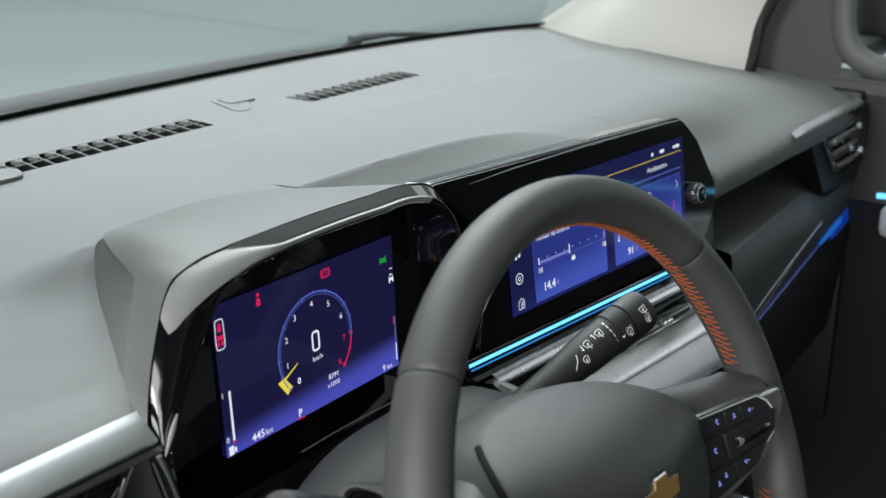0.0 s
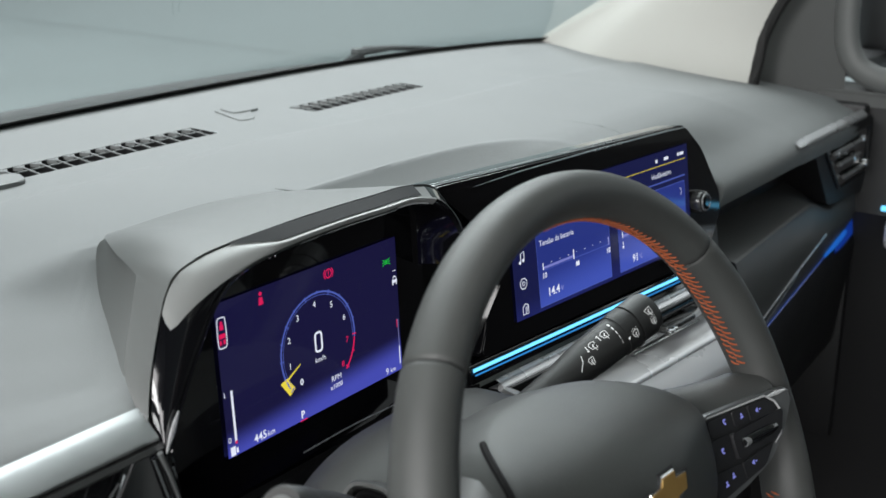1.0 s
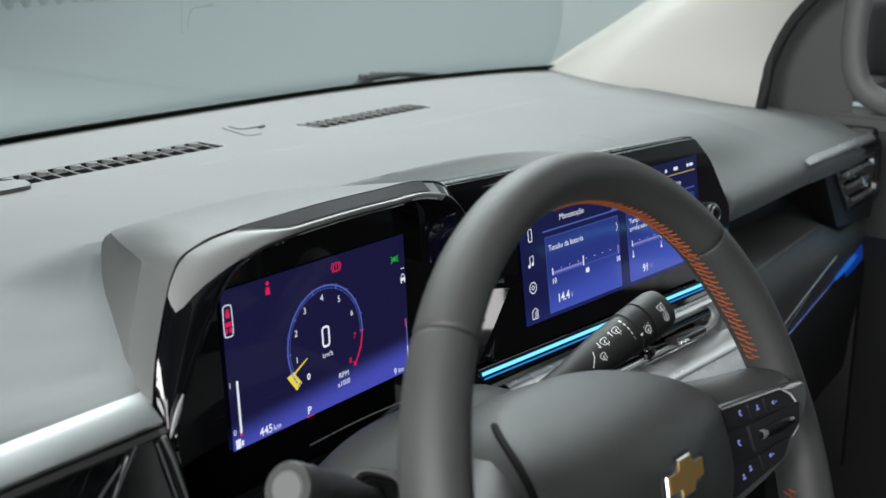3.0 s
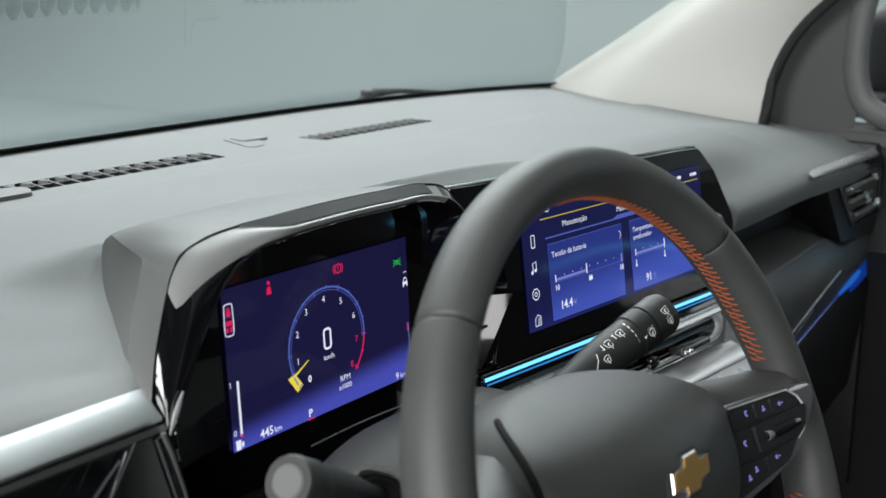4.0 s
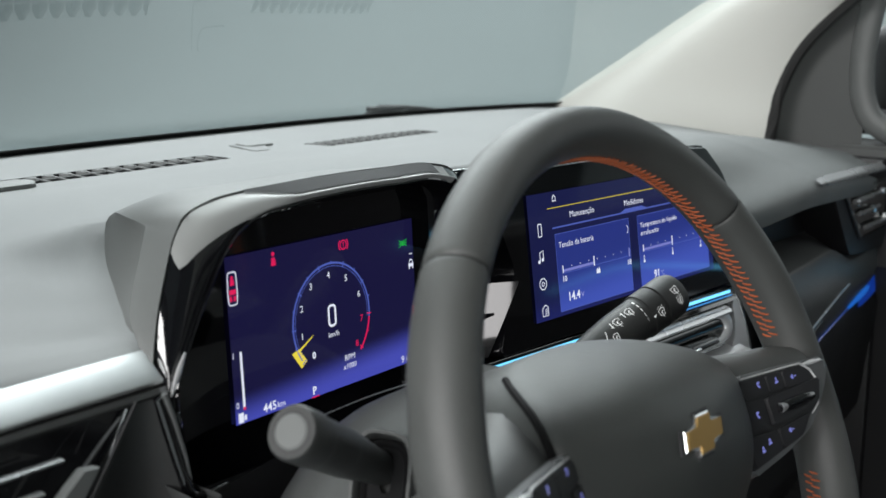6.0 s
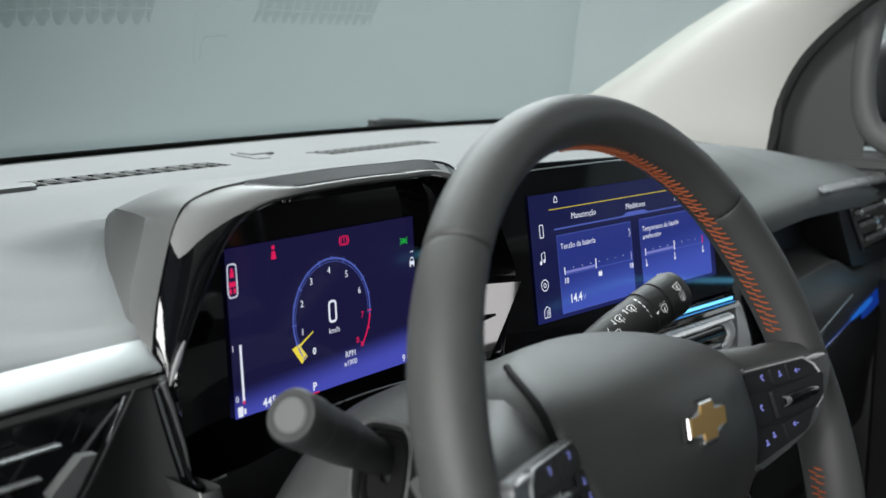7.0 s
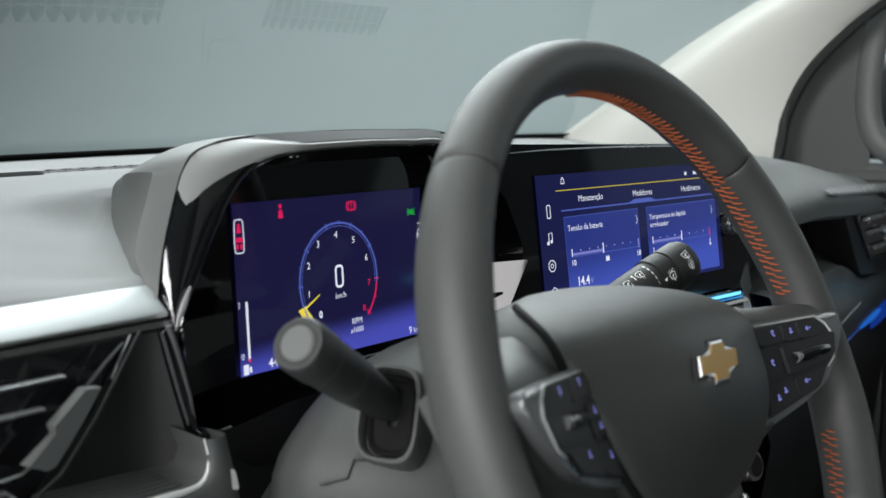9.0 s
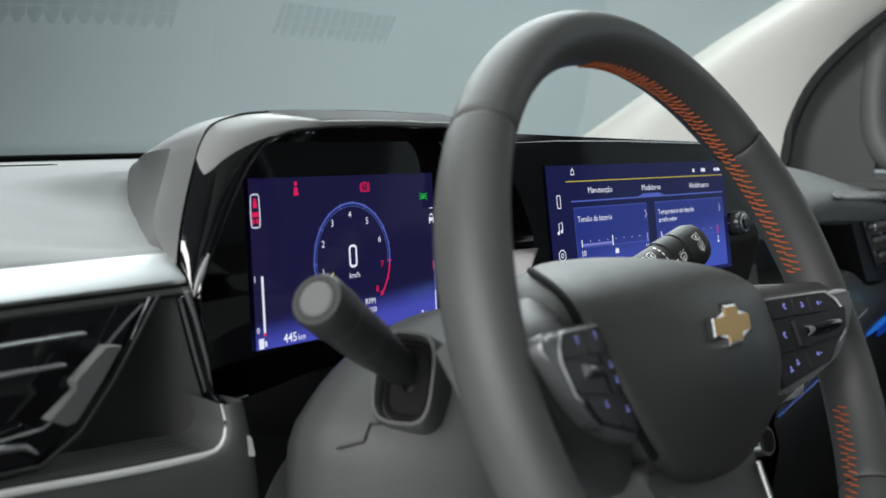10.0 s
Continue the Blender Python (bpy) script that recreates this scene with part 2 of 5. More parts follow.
def text(body, size, at=(0, 0), align="CENTER", z=0.0, bold=0.0, slant=0.0):
    """Flat letters in the xy plane, in the built-in font."""
    cu = bpy.data.curves.new("letters", "FONT")
    cu.body, cu.size, cu.align_x, cu.align_y, cu.offset, cu.shear = body, size, align, "CENTER", bold, slant
    cu.resolution_u = 2
    ob = new("letters", cu)
    bpy.context.view_layer.update()
    me = bpy.data.meshes.new_from_object(ob.evaluated_get(bpy.context.evaluated_depsgraph_get()))
    bpy.data.objects.remove(ob)
    bpy.data.curves.remove(cu)
    bm = bmesh.new()
    bm.from_mesh(me)
    bpy.data.meshes.remove(me)
    bmesh.ops.translate(bm, vec=(at[0], at[1], z), verts=bm.verts)
    return bm


def strip(points, width, z=0.0, closed=False):
    """A flat line of that width in the xy plane."""
    bm = bmesh.new()
    P = [Vector((p[0], p[1], 0)) for p in points]
    n = len(P)
    rows = []
    for i, p in enumerate(P):
        a = P[i - 1] if (i or closed) else p
        b = P[(i + 1) % n] if (i < n - 1 or closed) else p
        t = (b - a).normalized()
        s = Vector((-t.y, t.x, 0)) * width / 2
        rows.append((bm.verts.new(p + s + Vector((0, 0, z))), bm.verts.new(p - s + Vector((0, 0, z)))))
    for i in range(n if closed else n - 1):
        a, b = rows[i], rows[(i + 1) % n]
        bm.faces.new((a[0], a[1], b[1], b[0]))
    return bm


def patch(outline, z=0.0):
    bm = bmesh.new()
    bm.faces.new([bm.verts.new((x, y, z)) for x, y in outline])
    return bm


def rect(x0, y0, x1, y1, z=0.0):
    return patch(((x0, y0), (x1, y0), (x1, y1), (x0, y1)), z)


def arc(cx, cy, r, a0, a1, n=40):
    return [(cx + r * math.cos(radians(a0 + (a1 - a0) * i / n)), cy + r * math.sin(radians(a0 + (a1 - a0) * i / n))) for i in range(n + 1)]


def step(a, b, v):
    t = min(max((v - a) / (b - a), 0), 1)
    return t * t * (3 - 2 * t)


def lerp_table(table, v):
    return float(np.interp(v, [p[0] for p in table], [p[1] for p in table]))


# ---- the studio round the car ----
room = thing("studio_room", None, "plain pale grey photo studio round the car, unseen walls darkened", "room", kind="structure")
part("studio_floor", box(16, 28, 0.1, (0.9, 8.0, -0.05)), FLOORMAT, room)
# south and west walls are out of view and darkened against bounce light
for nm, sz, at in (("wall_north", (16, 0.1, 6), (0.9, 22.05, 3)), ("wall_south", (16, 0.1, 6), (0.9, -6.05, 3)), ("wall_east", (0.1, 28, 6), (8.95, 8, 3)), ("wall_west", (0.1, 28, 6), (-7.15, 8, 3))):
    part(nm, box(*sz, at), WALL if nm in ("wall_north", "wall_east") else WALL_BOUNCE_CUT, room)
part("studio_ceiling", box(16, 28, 0.1, (0.9, 8.0, 6.05)), WALL, room)

cove = [(8.9 - 2.6 + 2.6 * math.sin(a), 2.6 - 2.6 * math.cos(a)) for a in np.linspace(0, math.pi / 2, 16)]
part("studio_cove", loft([[(x, y, z + 0.004) for x, z in cove] for y in (-5.9, 8.0, 21.9)]), WALL, room)

# ---- dashboard ----
MID = 0.895
PROFILE = ((0.0, 1.039), (0.005, 1.0475), (0.025, 1.056), (0.045, 1.0615), (0.065, 1.067), (0.085, 1.0715), (0.105, 1.0755), (0.125, 1.0788), (0.145, 1.080), (0.20, 1.0793), (0.30, 1.0785), (0.316, 1.0782), (0.322, 1.0776), (0.330, 1.0755), (0.336, 1.0749), (0.37, 1.0738), (0.45, 1.0725), (0.70, 1.073))


def dash_front(x):
    return 0.495 - 0.052 * step(0.75, 1.0, x) + 0.027 * max(0, x - 1.26) / 0.34


def dash_back(x):
    return 1.10 - 0.11 * (abs(x - MID) / 0.67) ** 3


def dash_z(x, y):
    f = dash_front(x)
    z = lerp_table(PROFILE, (y - f) * 0.605 / (1.105 - f))
    z -= 0.006 * step(0.5, 0.66, abs(x - MID)) * step(0.9, 0.6, y) + 0.004 * step(0.9, 1.05, x) * step(0.6, 0.45, y)
    z -= 0.034 * max(0, x - 1.24 - 0.02 * math.exp(-max(0, x - 1.24) / 0.02)) / 0.34 * min(1, max(0, (1.0 - y) / 0.38)) * (0.62 + 0.38 * step(0.46, 0.60, y))
    dip = 0.0
    if x > 0.60 and y > 0.44:
        r = (((x - 0.60) / 0.362) ** 4.5 + ((y - 0.44) / 0.206) ** 4.5) ** (1 / 4.5)
        dip = (1 - math.exp(-0.150 * max(0, 1 - r) / 0.042)) * 1.9 - 0.06 * math.exp(-(((r - 1.012) / 0.016) ** 2))
        dip *= step(0.60, 0.66, x) * (0.35 + 0.65 * step(0.97, 0.88, x))
    elif x > 0.60:
        dip = step(0.985, 0.955, x)
    # the driver's corner falls away towards the trim strip
    sharp = float(np.interp(y, (0.490, 0.500, 0.545, 0.584, 0.6255, 0.644, 0.657, 0.667, 0.680), (0, 0.0072, 0.0230, 0.0260, 0.0238, 0.0172, 0.0065, 0.0012, 0)))
    soft = 0.0125 * step(0.490, 0.560, y) * step(0.760, 0.575, y)
    w = step(0.12, 0.012, 0.372 + (y - 0.497) * 0.6 - x)
    return z - 0.022 * dip - (soft + (sharp - soft) * w) * step(0.53, 0.49, x) * (0.4 + 0.6 * step(0.20, 0.36, x))


dashboard = thing("dashboard", None, "grey soft-touch plastic car dashboard with fine grain", "dashboard", kind="")
GRILLES = ((0.560, 0.794, 0.8900, 0.9330), (0.934, 1.132, 0.8860, 0.9270))
XS = sorted(list(np.linspace(0.23, 1.602, 138)) + list(np.linspace(0.6435, 1.0115, 84)) + [1.0335, 1.0345] + [g[k] for g in GRILLES for k in (0, 1)])
YM = sorted(list(np.linspace(0.70, 0.96, 45)) + [g[k] for g in GRILLES for k in (2, 3)])


def tuck(x, y, z):
    """Draws the front edge back where it meets the centre display."""
    s = 1 + (0.027 + 0.028 * step(1.22, 1.07, x)) * step(0.56, 0.46, y) * step(1.02, 1.034, x)
    return (x * (1 + (s - 1) * step(1.6, 1.3, x)), y * s, 1.35 - (1.35 - z) * s)


rows = []
for x in XS:
    f, b = dash_front(x), dash_back(x)
    if 0.38 < x < 0.46:
        f = 0.480 + (x - 0.371) * 1.65
    elif 0.46 <= x < 0.66:
        f = 0.62
    elif 0.66 <= x < 1.034:
        f = 0.532

    ys = list(f + (0.70 - f) * np.r_[0, 0.012, 0.035, 0.07, np.linspace(0.11, 0.985, 44)]) + YM + list(0.96 + (b - 0.96) * np.linspace(0.05, 1, 18) if b > 0.99 else 0.96 + (b + 0.03 - 0.96) * np.linspace(0.05, 1, 18))
    lip = ((0.012, 0.030), (0.006, 0.016), (0.001, 0.005)) if x < 1.034 else ((0.022, 0.027), (0.0065, 0.021), (0.0008, 0.009))
    rows.append([tuck(x, f + a, dash_z(x, f) - d) for a, d in lip] + [tuck(x, y, dash_z(x, y)) for y in ys])
bm = loft(rows)
gone = []
for f in bm.faces:
    c = f.calc_center_median()
    if any(g[0] < c.x < g[1] and g[2] < c.y < g[3] for g in GRILLES):
        gone.append(f)
bmesh.ops.delete(bm, geom=gone, context="FACES")
part("dash_top", bm, DASH, dashboard)
# pod over the instrument cluster
def chain(parts, counts):
    """One run of points through several smooth stretches."""
    out = []
    for p, n in zip(parts, counts):
        q = spline(p, n)
        out += q if not out else q[1:]
    return out


COUNTS = (22, 24, 34)
POD_F = chain((((0.369, 0.489, 1.018), (0.372, 0.491, 1.036), (0.379, 0.495, 1.058), (0.388, 0.498, 1.080), (0.397, 0.501, 1.098)),
               ((0.397, 0.501, 1.098), (0.406, 0.503, 1.1085), (0.424, 0.504, 1.1150), (0.455, 0.504, 1.1185)),
               ((0.455, 0.504, 1.1185), (0.52, 0.504, 1.1195), (0.58, 0.504, 1.1185), (0.626, 0.504, 1.1165), (0.652, 0.504, 1.110), (0.668, 0.504, 1.095))), COUNTS)
RIM = (0.4745, 0.6560, 1.0860)
POD_B = chain((((0.371, 0.494, 1.020), (0.3715, 0.500, 1.040), (0.3785, 0.5175, 1.0555), (0.3865, 0.5255, 1.0640), (0.4048, 0.5407, 1.081), (0.4203, 0.5534, 1.0960)),
               ((0.4203, 0.5534, 1.0960), (0.4320, 0.5780, 1.0948), (0.4455, 0.6060, 1.0925), (0.4610, 0.6340, 1.0895), RIM),
               (RIM, (0.488, 0.6725, 1.0825), (0.5034, 0.6815, 1.0795), (0.530, 0.689, 1.0775), (0.56, 0.693, 1.0768), (0.61, 0.695, 1.073), (0.65, 0.686, 1.055), (0.672, 0.63, 1.045))), COUNTS)
rings = []
for k in range(15):
    t = k / 14
    r = []
    for i, (a, b) in enumerate(zip(POD_F, POD_B)):
        p = a.lerp(b, t)
        p.z += 0.007 * math.sin(math.pi * t) * step(22, 44, i)
        r.append(p)
    rings.append(r)
rings.insert(0, [Vector((p.x + (0.003 if p.x < 0.45 else 0), p.y + 0.0025, p.z - 0.003)) for p in POD_F])
part("instrument_hood", loft(rings), POD, dashboard, "matte grey hood over the instruments", smooth=60)
# hollow in the hood's outer flank
HOLLOW = POD_B[44:3:-1]
BASE = spline((RIM, (0.4715, 0.6605, 1.0815), (0.4675, 0.6580, 1.0750), (0.4560, 0.6440, 1.0630), (0.4440, 0.6255, 1.0555), (0.4200, 0.5840, 1.0455), (0.3970, 0.5450, 1.0390), (0.3790, 0.5100, 1.0355), tuple(POD_B[4])), len(HOLLOW))
rings = []
for k, (a, b) in enumerate(zip(HOLLOW, BASE)):
    u = k / (len(HOLLOW) - 1)
    r = []
    for t in range(15):
        v = t / 14
        r.append(a.lerp(b, v) + Vector((0.0030, -0.0012, -0.0012)) * math.sin(math.pi * v ** 0.62) * math.sin(math.pi * u) ** 0.7)
    rings.append(r)
part("hood_flank", loft(rings), POD, dashboard, "hollow grey flank of the hood", smooth=60)


# defroster grilles let into the dash top
def grille(x0, x1, y0, y1, count):
    """A well in the dash top with slanted slats across it and one rib along it."""
    g = thing("defroster_grille", None, "black defroster grille with slanted grey slats in the dash top", "air vent", "defroster grilles")
    z = dash_z((x0 + x1) / 2, (y0 + y1) / 2)
    well = loft([[(x0, y0, z), (x1, y0, z), (x1, y1, z), (x0, y1, z)], [(x0, y0, z - 0.02), (x1, y0, z - 0.02), (x1, y1, z - 0.02), (x0, y1, z - 0.02)]], True)
    well.faces.new([v for v in well.verts][4:])
    part("well", well, BLACK, g)
    webs = []
    for i in range(count):
        x = x0 + (x1 - x0) * (i + 0.5) / count
        m = Matrix.Translation((x, (y0 + y1) / 2, z - 0.0052)) @ Euler((0, radians(6), radians(-9))).to_matrix().to_4x4()
        part("slat", box(0.0017, y1 - y0 + 0.001, 0.0014, (0, 0, 0.0046), 0.0004, 1, m=m), DASH, g)
        webs.append(box(0.0014, y1 - y0, 0.009, (0, 0, -0.0004), m=m))
    pitch = (x1 - x0) / count
    for i in range(count):
        xa = x0 + pitch * i
        part("tooth", prism(((xa + 0.30 * pitch, y1 + 0.001), (xa + 0.62 * pitch, y1 - 0.0100), (xa + 1.06 * pitch, y1 + 0.001)), z - 0.004, z - 0.0004), DASH, g, smooth=0)
    tagged(part("grille_web", merge(*webs), BLACK, g), kind="stuff")
    part("rib", box(x1 - x0 + 0.001, 0.0016, 0.0016, ((x0 + x1) / 2, y0 + (y1 - y0) * 0.60, z - 0.0016), 0.0005, 1), DASH, g)
    return g


for gx0, gx1, gy0, gy1 in GRILLES:
    grille(gx0, gx1, gy0, gy1, 13)
sensor = thing("light_sensor", None, "small raised grey sensor cover between the defroster grilles", "sensor")
part("sensor_cover", prism(rounded(((0.868, 0.946), (0.906, 0.944), (0.912, 0.976), (0.874, 0.978)), 0.008), 1.070, 1.0752, 0.0015, 3), DASH, sensor)
part("sensor_base", prism(rounded(((0.848, 0.915), (0.868, 0.912), (0.918, 0.982), (0.870, 0.984)), 0.01), 1.068, 1.0738, 0.0006, 2), DASH, sensor)
cover = thing("speaker_cover", None, "flat grey cover plate let into the dash top", "cover")
part("cover_plate", prism(rounded(((0.40, 0.872), (0.556, 0.868), (0.566, 0.900), (0.41, 0.915)), 0.01), 1.070, 1.0775, 0.002, 2), POD, cover)

# bright strip along the driver's side and the passenger's side
side_trim = thing("trim_strip", None, "brushed satin silver trim strip along the dash edge", "trim", "dash trim strips")
part("strip_body", loft([[(x, 0.500, 1.0412), (x, 0.4962, 1.0392), (x, 0.4940, 1.0376), (x, 0.4840, 1.0296), (x, 0.4828, 1.0282), (x, 0.4832, 1.0264), (x, 0.500, 1.026)] for x in np.linspace(0.20, 0.372, 12)], True, True), TRIMSILVER, side_trim)
part("strip_lip", loft([[(x, 0.488, 1.0255), (x, 0.482, 1.0245), (x, 0.480, 1.022), (x, 0.482, 1.0195), (x, 0.488, 1.019)] for x in np.linspace(0.20, 0.374, 12)], True, True), SATIN, side_trim)
right_trim = thing("trim_strip", None, "satin silver trim strip over the passenger vent", "trim", "dash trim strips")
rows = []
for k in range(17):
    p = Vector((1.262, 0.4530, 1.0315)).lerp(Vector((1.565, 0.4765, 1.0165)), k / 16)
    w = 0.0036 * step(-0.05, 0.12, k / 16)
    rows.append([p + Vector((0, 0.006, 0.004 + w)), p + Vector((0, 0.0012, 0.95 * w)), p + Vector((0, -0.0010, 0.4 * w)), p + Vector((0, -0.0014, -0.4 * w)), p + Vector((0, 0, -0.95 * w)), p + Vector((0, 0.006, -w))])
part("strip_body", loft(rows), DARKSILVER, right_trim)

# ---- instrument cluster ----
CL = frame_of((0.4432, 0.5066, 0.976), (1, 0.02, -0.010), (0, 0.0065, 0.1017))
cluster = thing("instrument_cluster", None, "digital instrument cluster lit blue in a glossy black bezel", "instrument cluster")
# rings of the bezel: groove at the hood, front lip, inner lip, foot at the screen
RA = spline(((0.3785, 0.4775, 0.955), (0.3752, 0.4800, 0.990), (0.3736, 0.4842, 1.015), (0.3740, 0.4892, 1.037), (0.380, 0.494, 1.058), (0.389, 0.497, 1.080), (0.398, 0.500, 1.099), (0.408, 0.502, 1.1090), (0.425, 0.503, 1.1140), (0.455, 0.503, 1.1170), (0.52, 0.503, 1.1180), (0.58, 0.503, 1.1170), (0.626, 0.503, 1.1150), (0.652, 0.503, 1.108), (0.668, 0.500, 1.090), (0.672, 0.492, 1.05), (0.672, 0.486, 0.98), (0.668, 0.484, 0.945)), 90)
RB = spline(((0.380, 0.474, 0.955), (0.376, 0.476, 0.990), (0.3755, 0.479, 1.022), (0.389, 0.482, 1.046), (0.406, 0.485, 1.072), (0.420, 0.487, 1.090), (0.433, 0.489, 1.100), (0.450, 0.490, 1.1060), (0.475, 0.4905, 1.1090), (0.52, 0.491, 1.1105), (0.58, 0.491, 1.1100), (0.622, 0.491, 1.1080), (0.645, 0.490, 1.100), (0.657, 0.486, 1.085), (0.662, 0.476, 1.05), (0.662, 0.468, 0.98), (0.660, 0.466, 0.945)), 90)
RC = [Vector((p.x + 0.0025 * (1 if p.x < 0.52 else -1), p.y + 0.0005, p.z - 0.0015 * step(1.0, 1.09, p.z))) for p in RB]
RD = [Vector((min(max(q.x, 0.402), 0.648), 0.5135 + (q.z - 1.03) * 0.06, min(q.z - 0.004, 1.099))) for q in RC]


def share(p):
    """How far the black inlay on top reaches towards the lip."""
    return 0.72 * step(0.445, 0.485, p.x) * step(1.06, 1.10, p.z)


RM = [a.lerp(b, share(a)) for a, b in zip(RA, RB)]


def rounded_band(t):
    """A run on the bezel's rounded face, t from its outer to its inner edge."""
    out = []
    for a, b in zip(RM, RB):
        side = Vector((a.x - 0.52, 0, a.z - 1.0)).normalized() * 0.6 + Vector((0, -0.8, 0))
        out.append(a.lerp(b, t) + side * 0.0022 * math.sin(math.pi * t))
    return out


BAND = [rounded_band(t) for t in (0.12, 0.26, 0.4, 0.54, 0.68, 0.82, 0.92)]
k0 = next(i for i, p in enumerate(RM) if share(p) > 0.02)
k1 = max(i for i, p in enumerate(RM) if share(p) > 0.02 and p.x < 0.634)
part("top_inlay", loft([[p + Vector((0, 0, 0.0012)) for p in RA[k0:k1]], [p + Vector((0, -0.0004, 0.0010)) for p in RM[k0:k1]]]), BUTTON, cluster, "satin black inlay on top")
kr = next(i for i, p in enumerate(RA) if p.x > 0.636)
FACE = [RA, RM, *BAND, RB, RC]
ACROSS = (0.0, 0.02, 0.12, 0.26, 0.4, 0.54, 0.68, 0.82, 0.92, 1.0, 1.0)


def run(curve, f0, f1, n):
    """n points along a run of points, between two of its places."""
    out = []
    for f in np.linspace(f0, f1, n):
        i = min(int(f), len(curve) - 2)
        out.append(curve[i].lerp(curve[i + 1], f - i))
    return out


def edge_at(curve, t):
    """Where the grey rim gives way to the black flank, lower in the middle of its width."""
    z = float(np.interp(t, (0, 0.10, 0.30, 0.6, 1.0), (1.0925, 1.087, 1.0815, 1.092, 1.1035)))
    i = next(i for i, p in enumerate(curve) if p.z > z)
    return i - 1 + (z - curve[i - 1].z) / (curve[i].z - curve[i - 1].z)


EDGE = [edge_at(c, t) for c, t in zip(FACE, ACROSS)]
part("bezel_rim", loft([run(c, e, kr, 90) for c, e in zip(FACE, EDGE)]), BEZEL, cluster, "satin silver-grey bezel rim")
kx = max(i for i, p in enumerate(RC) if p.z > 1.052) + 1
part("bezel_end", loft([r[kr:kx] for r in FACE]), GLOSS, cluster, "glossy black bezel end")
part("bezel_flank", loft([run(c, 0, e, 44) for c, e in zip(FACE, EDGE)]), GLOSS, cluster, "glossy black lower flank")
# silver sliver modelled in place of a moving reflection on the gloss flank
GLINT = [Vector(p) for p in ((0.3728, 0.4778, 1.0195), (0.3742, 0.4770, 1.0245), (0.3768, 0.4770, 1.0300), (0.3800, 0.4778, 1.0350), (0.3840, 0.4786, 1.0410))]
part("flank_glint", tube(spline(GLINT, 16), [0.0009 + 0.0017 * math.sin(math.pi * min(1, (k + 1) / 16)) for k in range(16)], 8, flat=0.5, up=(0.6, -0.6, 0.5)), SILVER, cluster, "pale sliver imitating a reflection on the flank")
part("bezel_lip", tube([p + Vector((0, -0.0003, 0)) for p in RC[:kr]], 0.0011, 6), GLOSS, cluster, "glossy black lip")
part("bezel_inner", loft([RC[:kx], RD[:kx]]), GLOSS, cluster)
for x in (0.4725, 0.4775):
    part("sensor_dot", box(0.0028 if x < 0.475 else 0.0016, 0.0008, 0.0014, (x, 0.4915, 1.1055), 0.0003, 1), CHROME, cluster)
face = prism(rounded(((-0.048, -0.030), (0.212, -0.034), (0.212, 0.07), (0.222, 0.09), (0.222, 0.128), (-0.01, 0.125), (-0.035, 0.09)), 0.006), -0.012, -0.002)
part("fascia", face, GLOSS, cluster, "glossy black fascia", CL)
bm = loft([RB[:1] + [Vector((0.40, 0.474, 0.948)), Vector((0.50, 0.470, 0.944)), Vector((0.60, 0.468, 0.942))] + RB[-1:],
           [Vector((0.386, 0.49, 0.953)), Vector((0.40, 0.50, 0.946)), Vector((0.50, 0.50, 0.942)), Vector((0.60, 0.50, 0.94)), Vector((0.66, 0.49, 0.943))]])
part("bezel_foot", bm, GLOSS, cluster)
part("bezel_chin", loft([[(0.384, 0.474, 0.957), (0.45, 0.472, 0.966), (0.52, 0.470, 0.969), (0.60, 0.468, 0.967), (0.660, 0.466, 0.960)], [(0.384, 0.4745, 0.953), (0.42, 0.470, 0.935), (0.50, 0.468, 0.925), (0.60, 0.466, 0.925), (0.660, 0.466, 0.93)]]), GLOSS, cluster)
part("foot_line", tube(spline(((0.4700, 0.467, 0.9818), (0.5200, 0.4665, 0.9826), (0.5601, 0.466, 0.9811), (0.640, 0.465, 0.978)), 20), 0.0005, 6), KEYFRAME, cluster, "fine bright line")
# grey tube put where the bezel's edge catches light
part("flank_edge", tube(((0.3662, 0.4755, 1.0230), (0.3712, 0.4752, 1.0085), (0.3782, 0.4750, 0.9842), (0.3822, 0.4750, 0.9632)), [0.0017, 0.0015, 0.0012, 0.0008], 10), LOWER, cluster, "grey strip imitating the lit bezel edge")
part("flank_foot", tube(((0.3638, 0.4780, 1.0205), (0.3672, 0.4775, 1.0080), (0.3736, 0.4770, 0.9845), (0.3790, 0.4760, 0.9650), (0.3835, 0.4745, 0.9600), (0.3930, 0.4740, 0.9590), (0.4050, 0.4735, 0.9600)), [0.0026, 0.0031, 0.0031, 0.0030, 0.0026, 0.0022, 0.0018], 12), GLOSS, cluster, "glossy black rounded corner")
screen = part("screen", rect(0, 0, 0.1785, 0.1025), CLUSTER_S, cluster, "lit dark blue screen with gauges", CL, 0)
Z = 0.0004


def lit(name, bm, mat, parent=screen):
    return part(name, bm, mat, parent, smooth=0)


C0 = (0.090, 0.0475)
lit("dial_ring", strip(arc(*C0, 0.0370, 215, -8, 60), 0.0013, Z), BLUE_L)
lit("dial_red_ring", strip(arc(*C0, 0.0370, -8, -45, 16), 0.0013, Z), RED_L)
for i in range(15):
    a = 218 - i * (218 + 42) / 14
    r0 = 0.0362 if i % 2 else 0.0345
    lit("dial_tick", strip([(C0[0] + q * math.cos(radians(a)), C0[1] + q * math.sin(radians(a))) for q in (r0, 0.0385)], 0.0009, Z * 1.5), BLUE_L if i < 12 else RED_L)
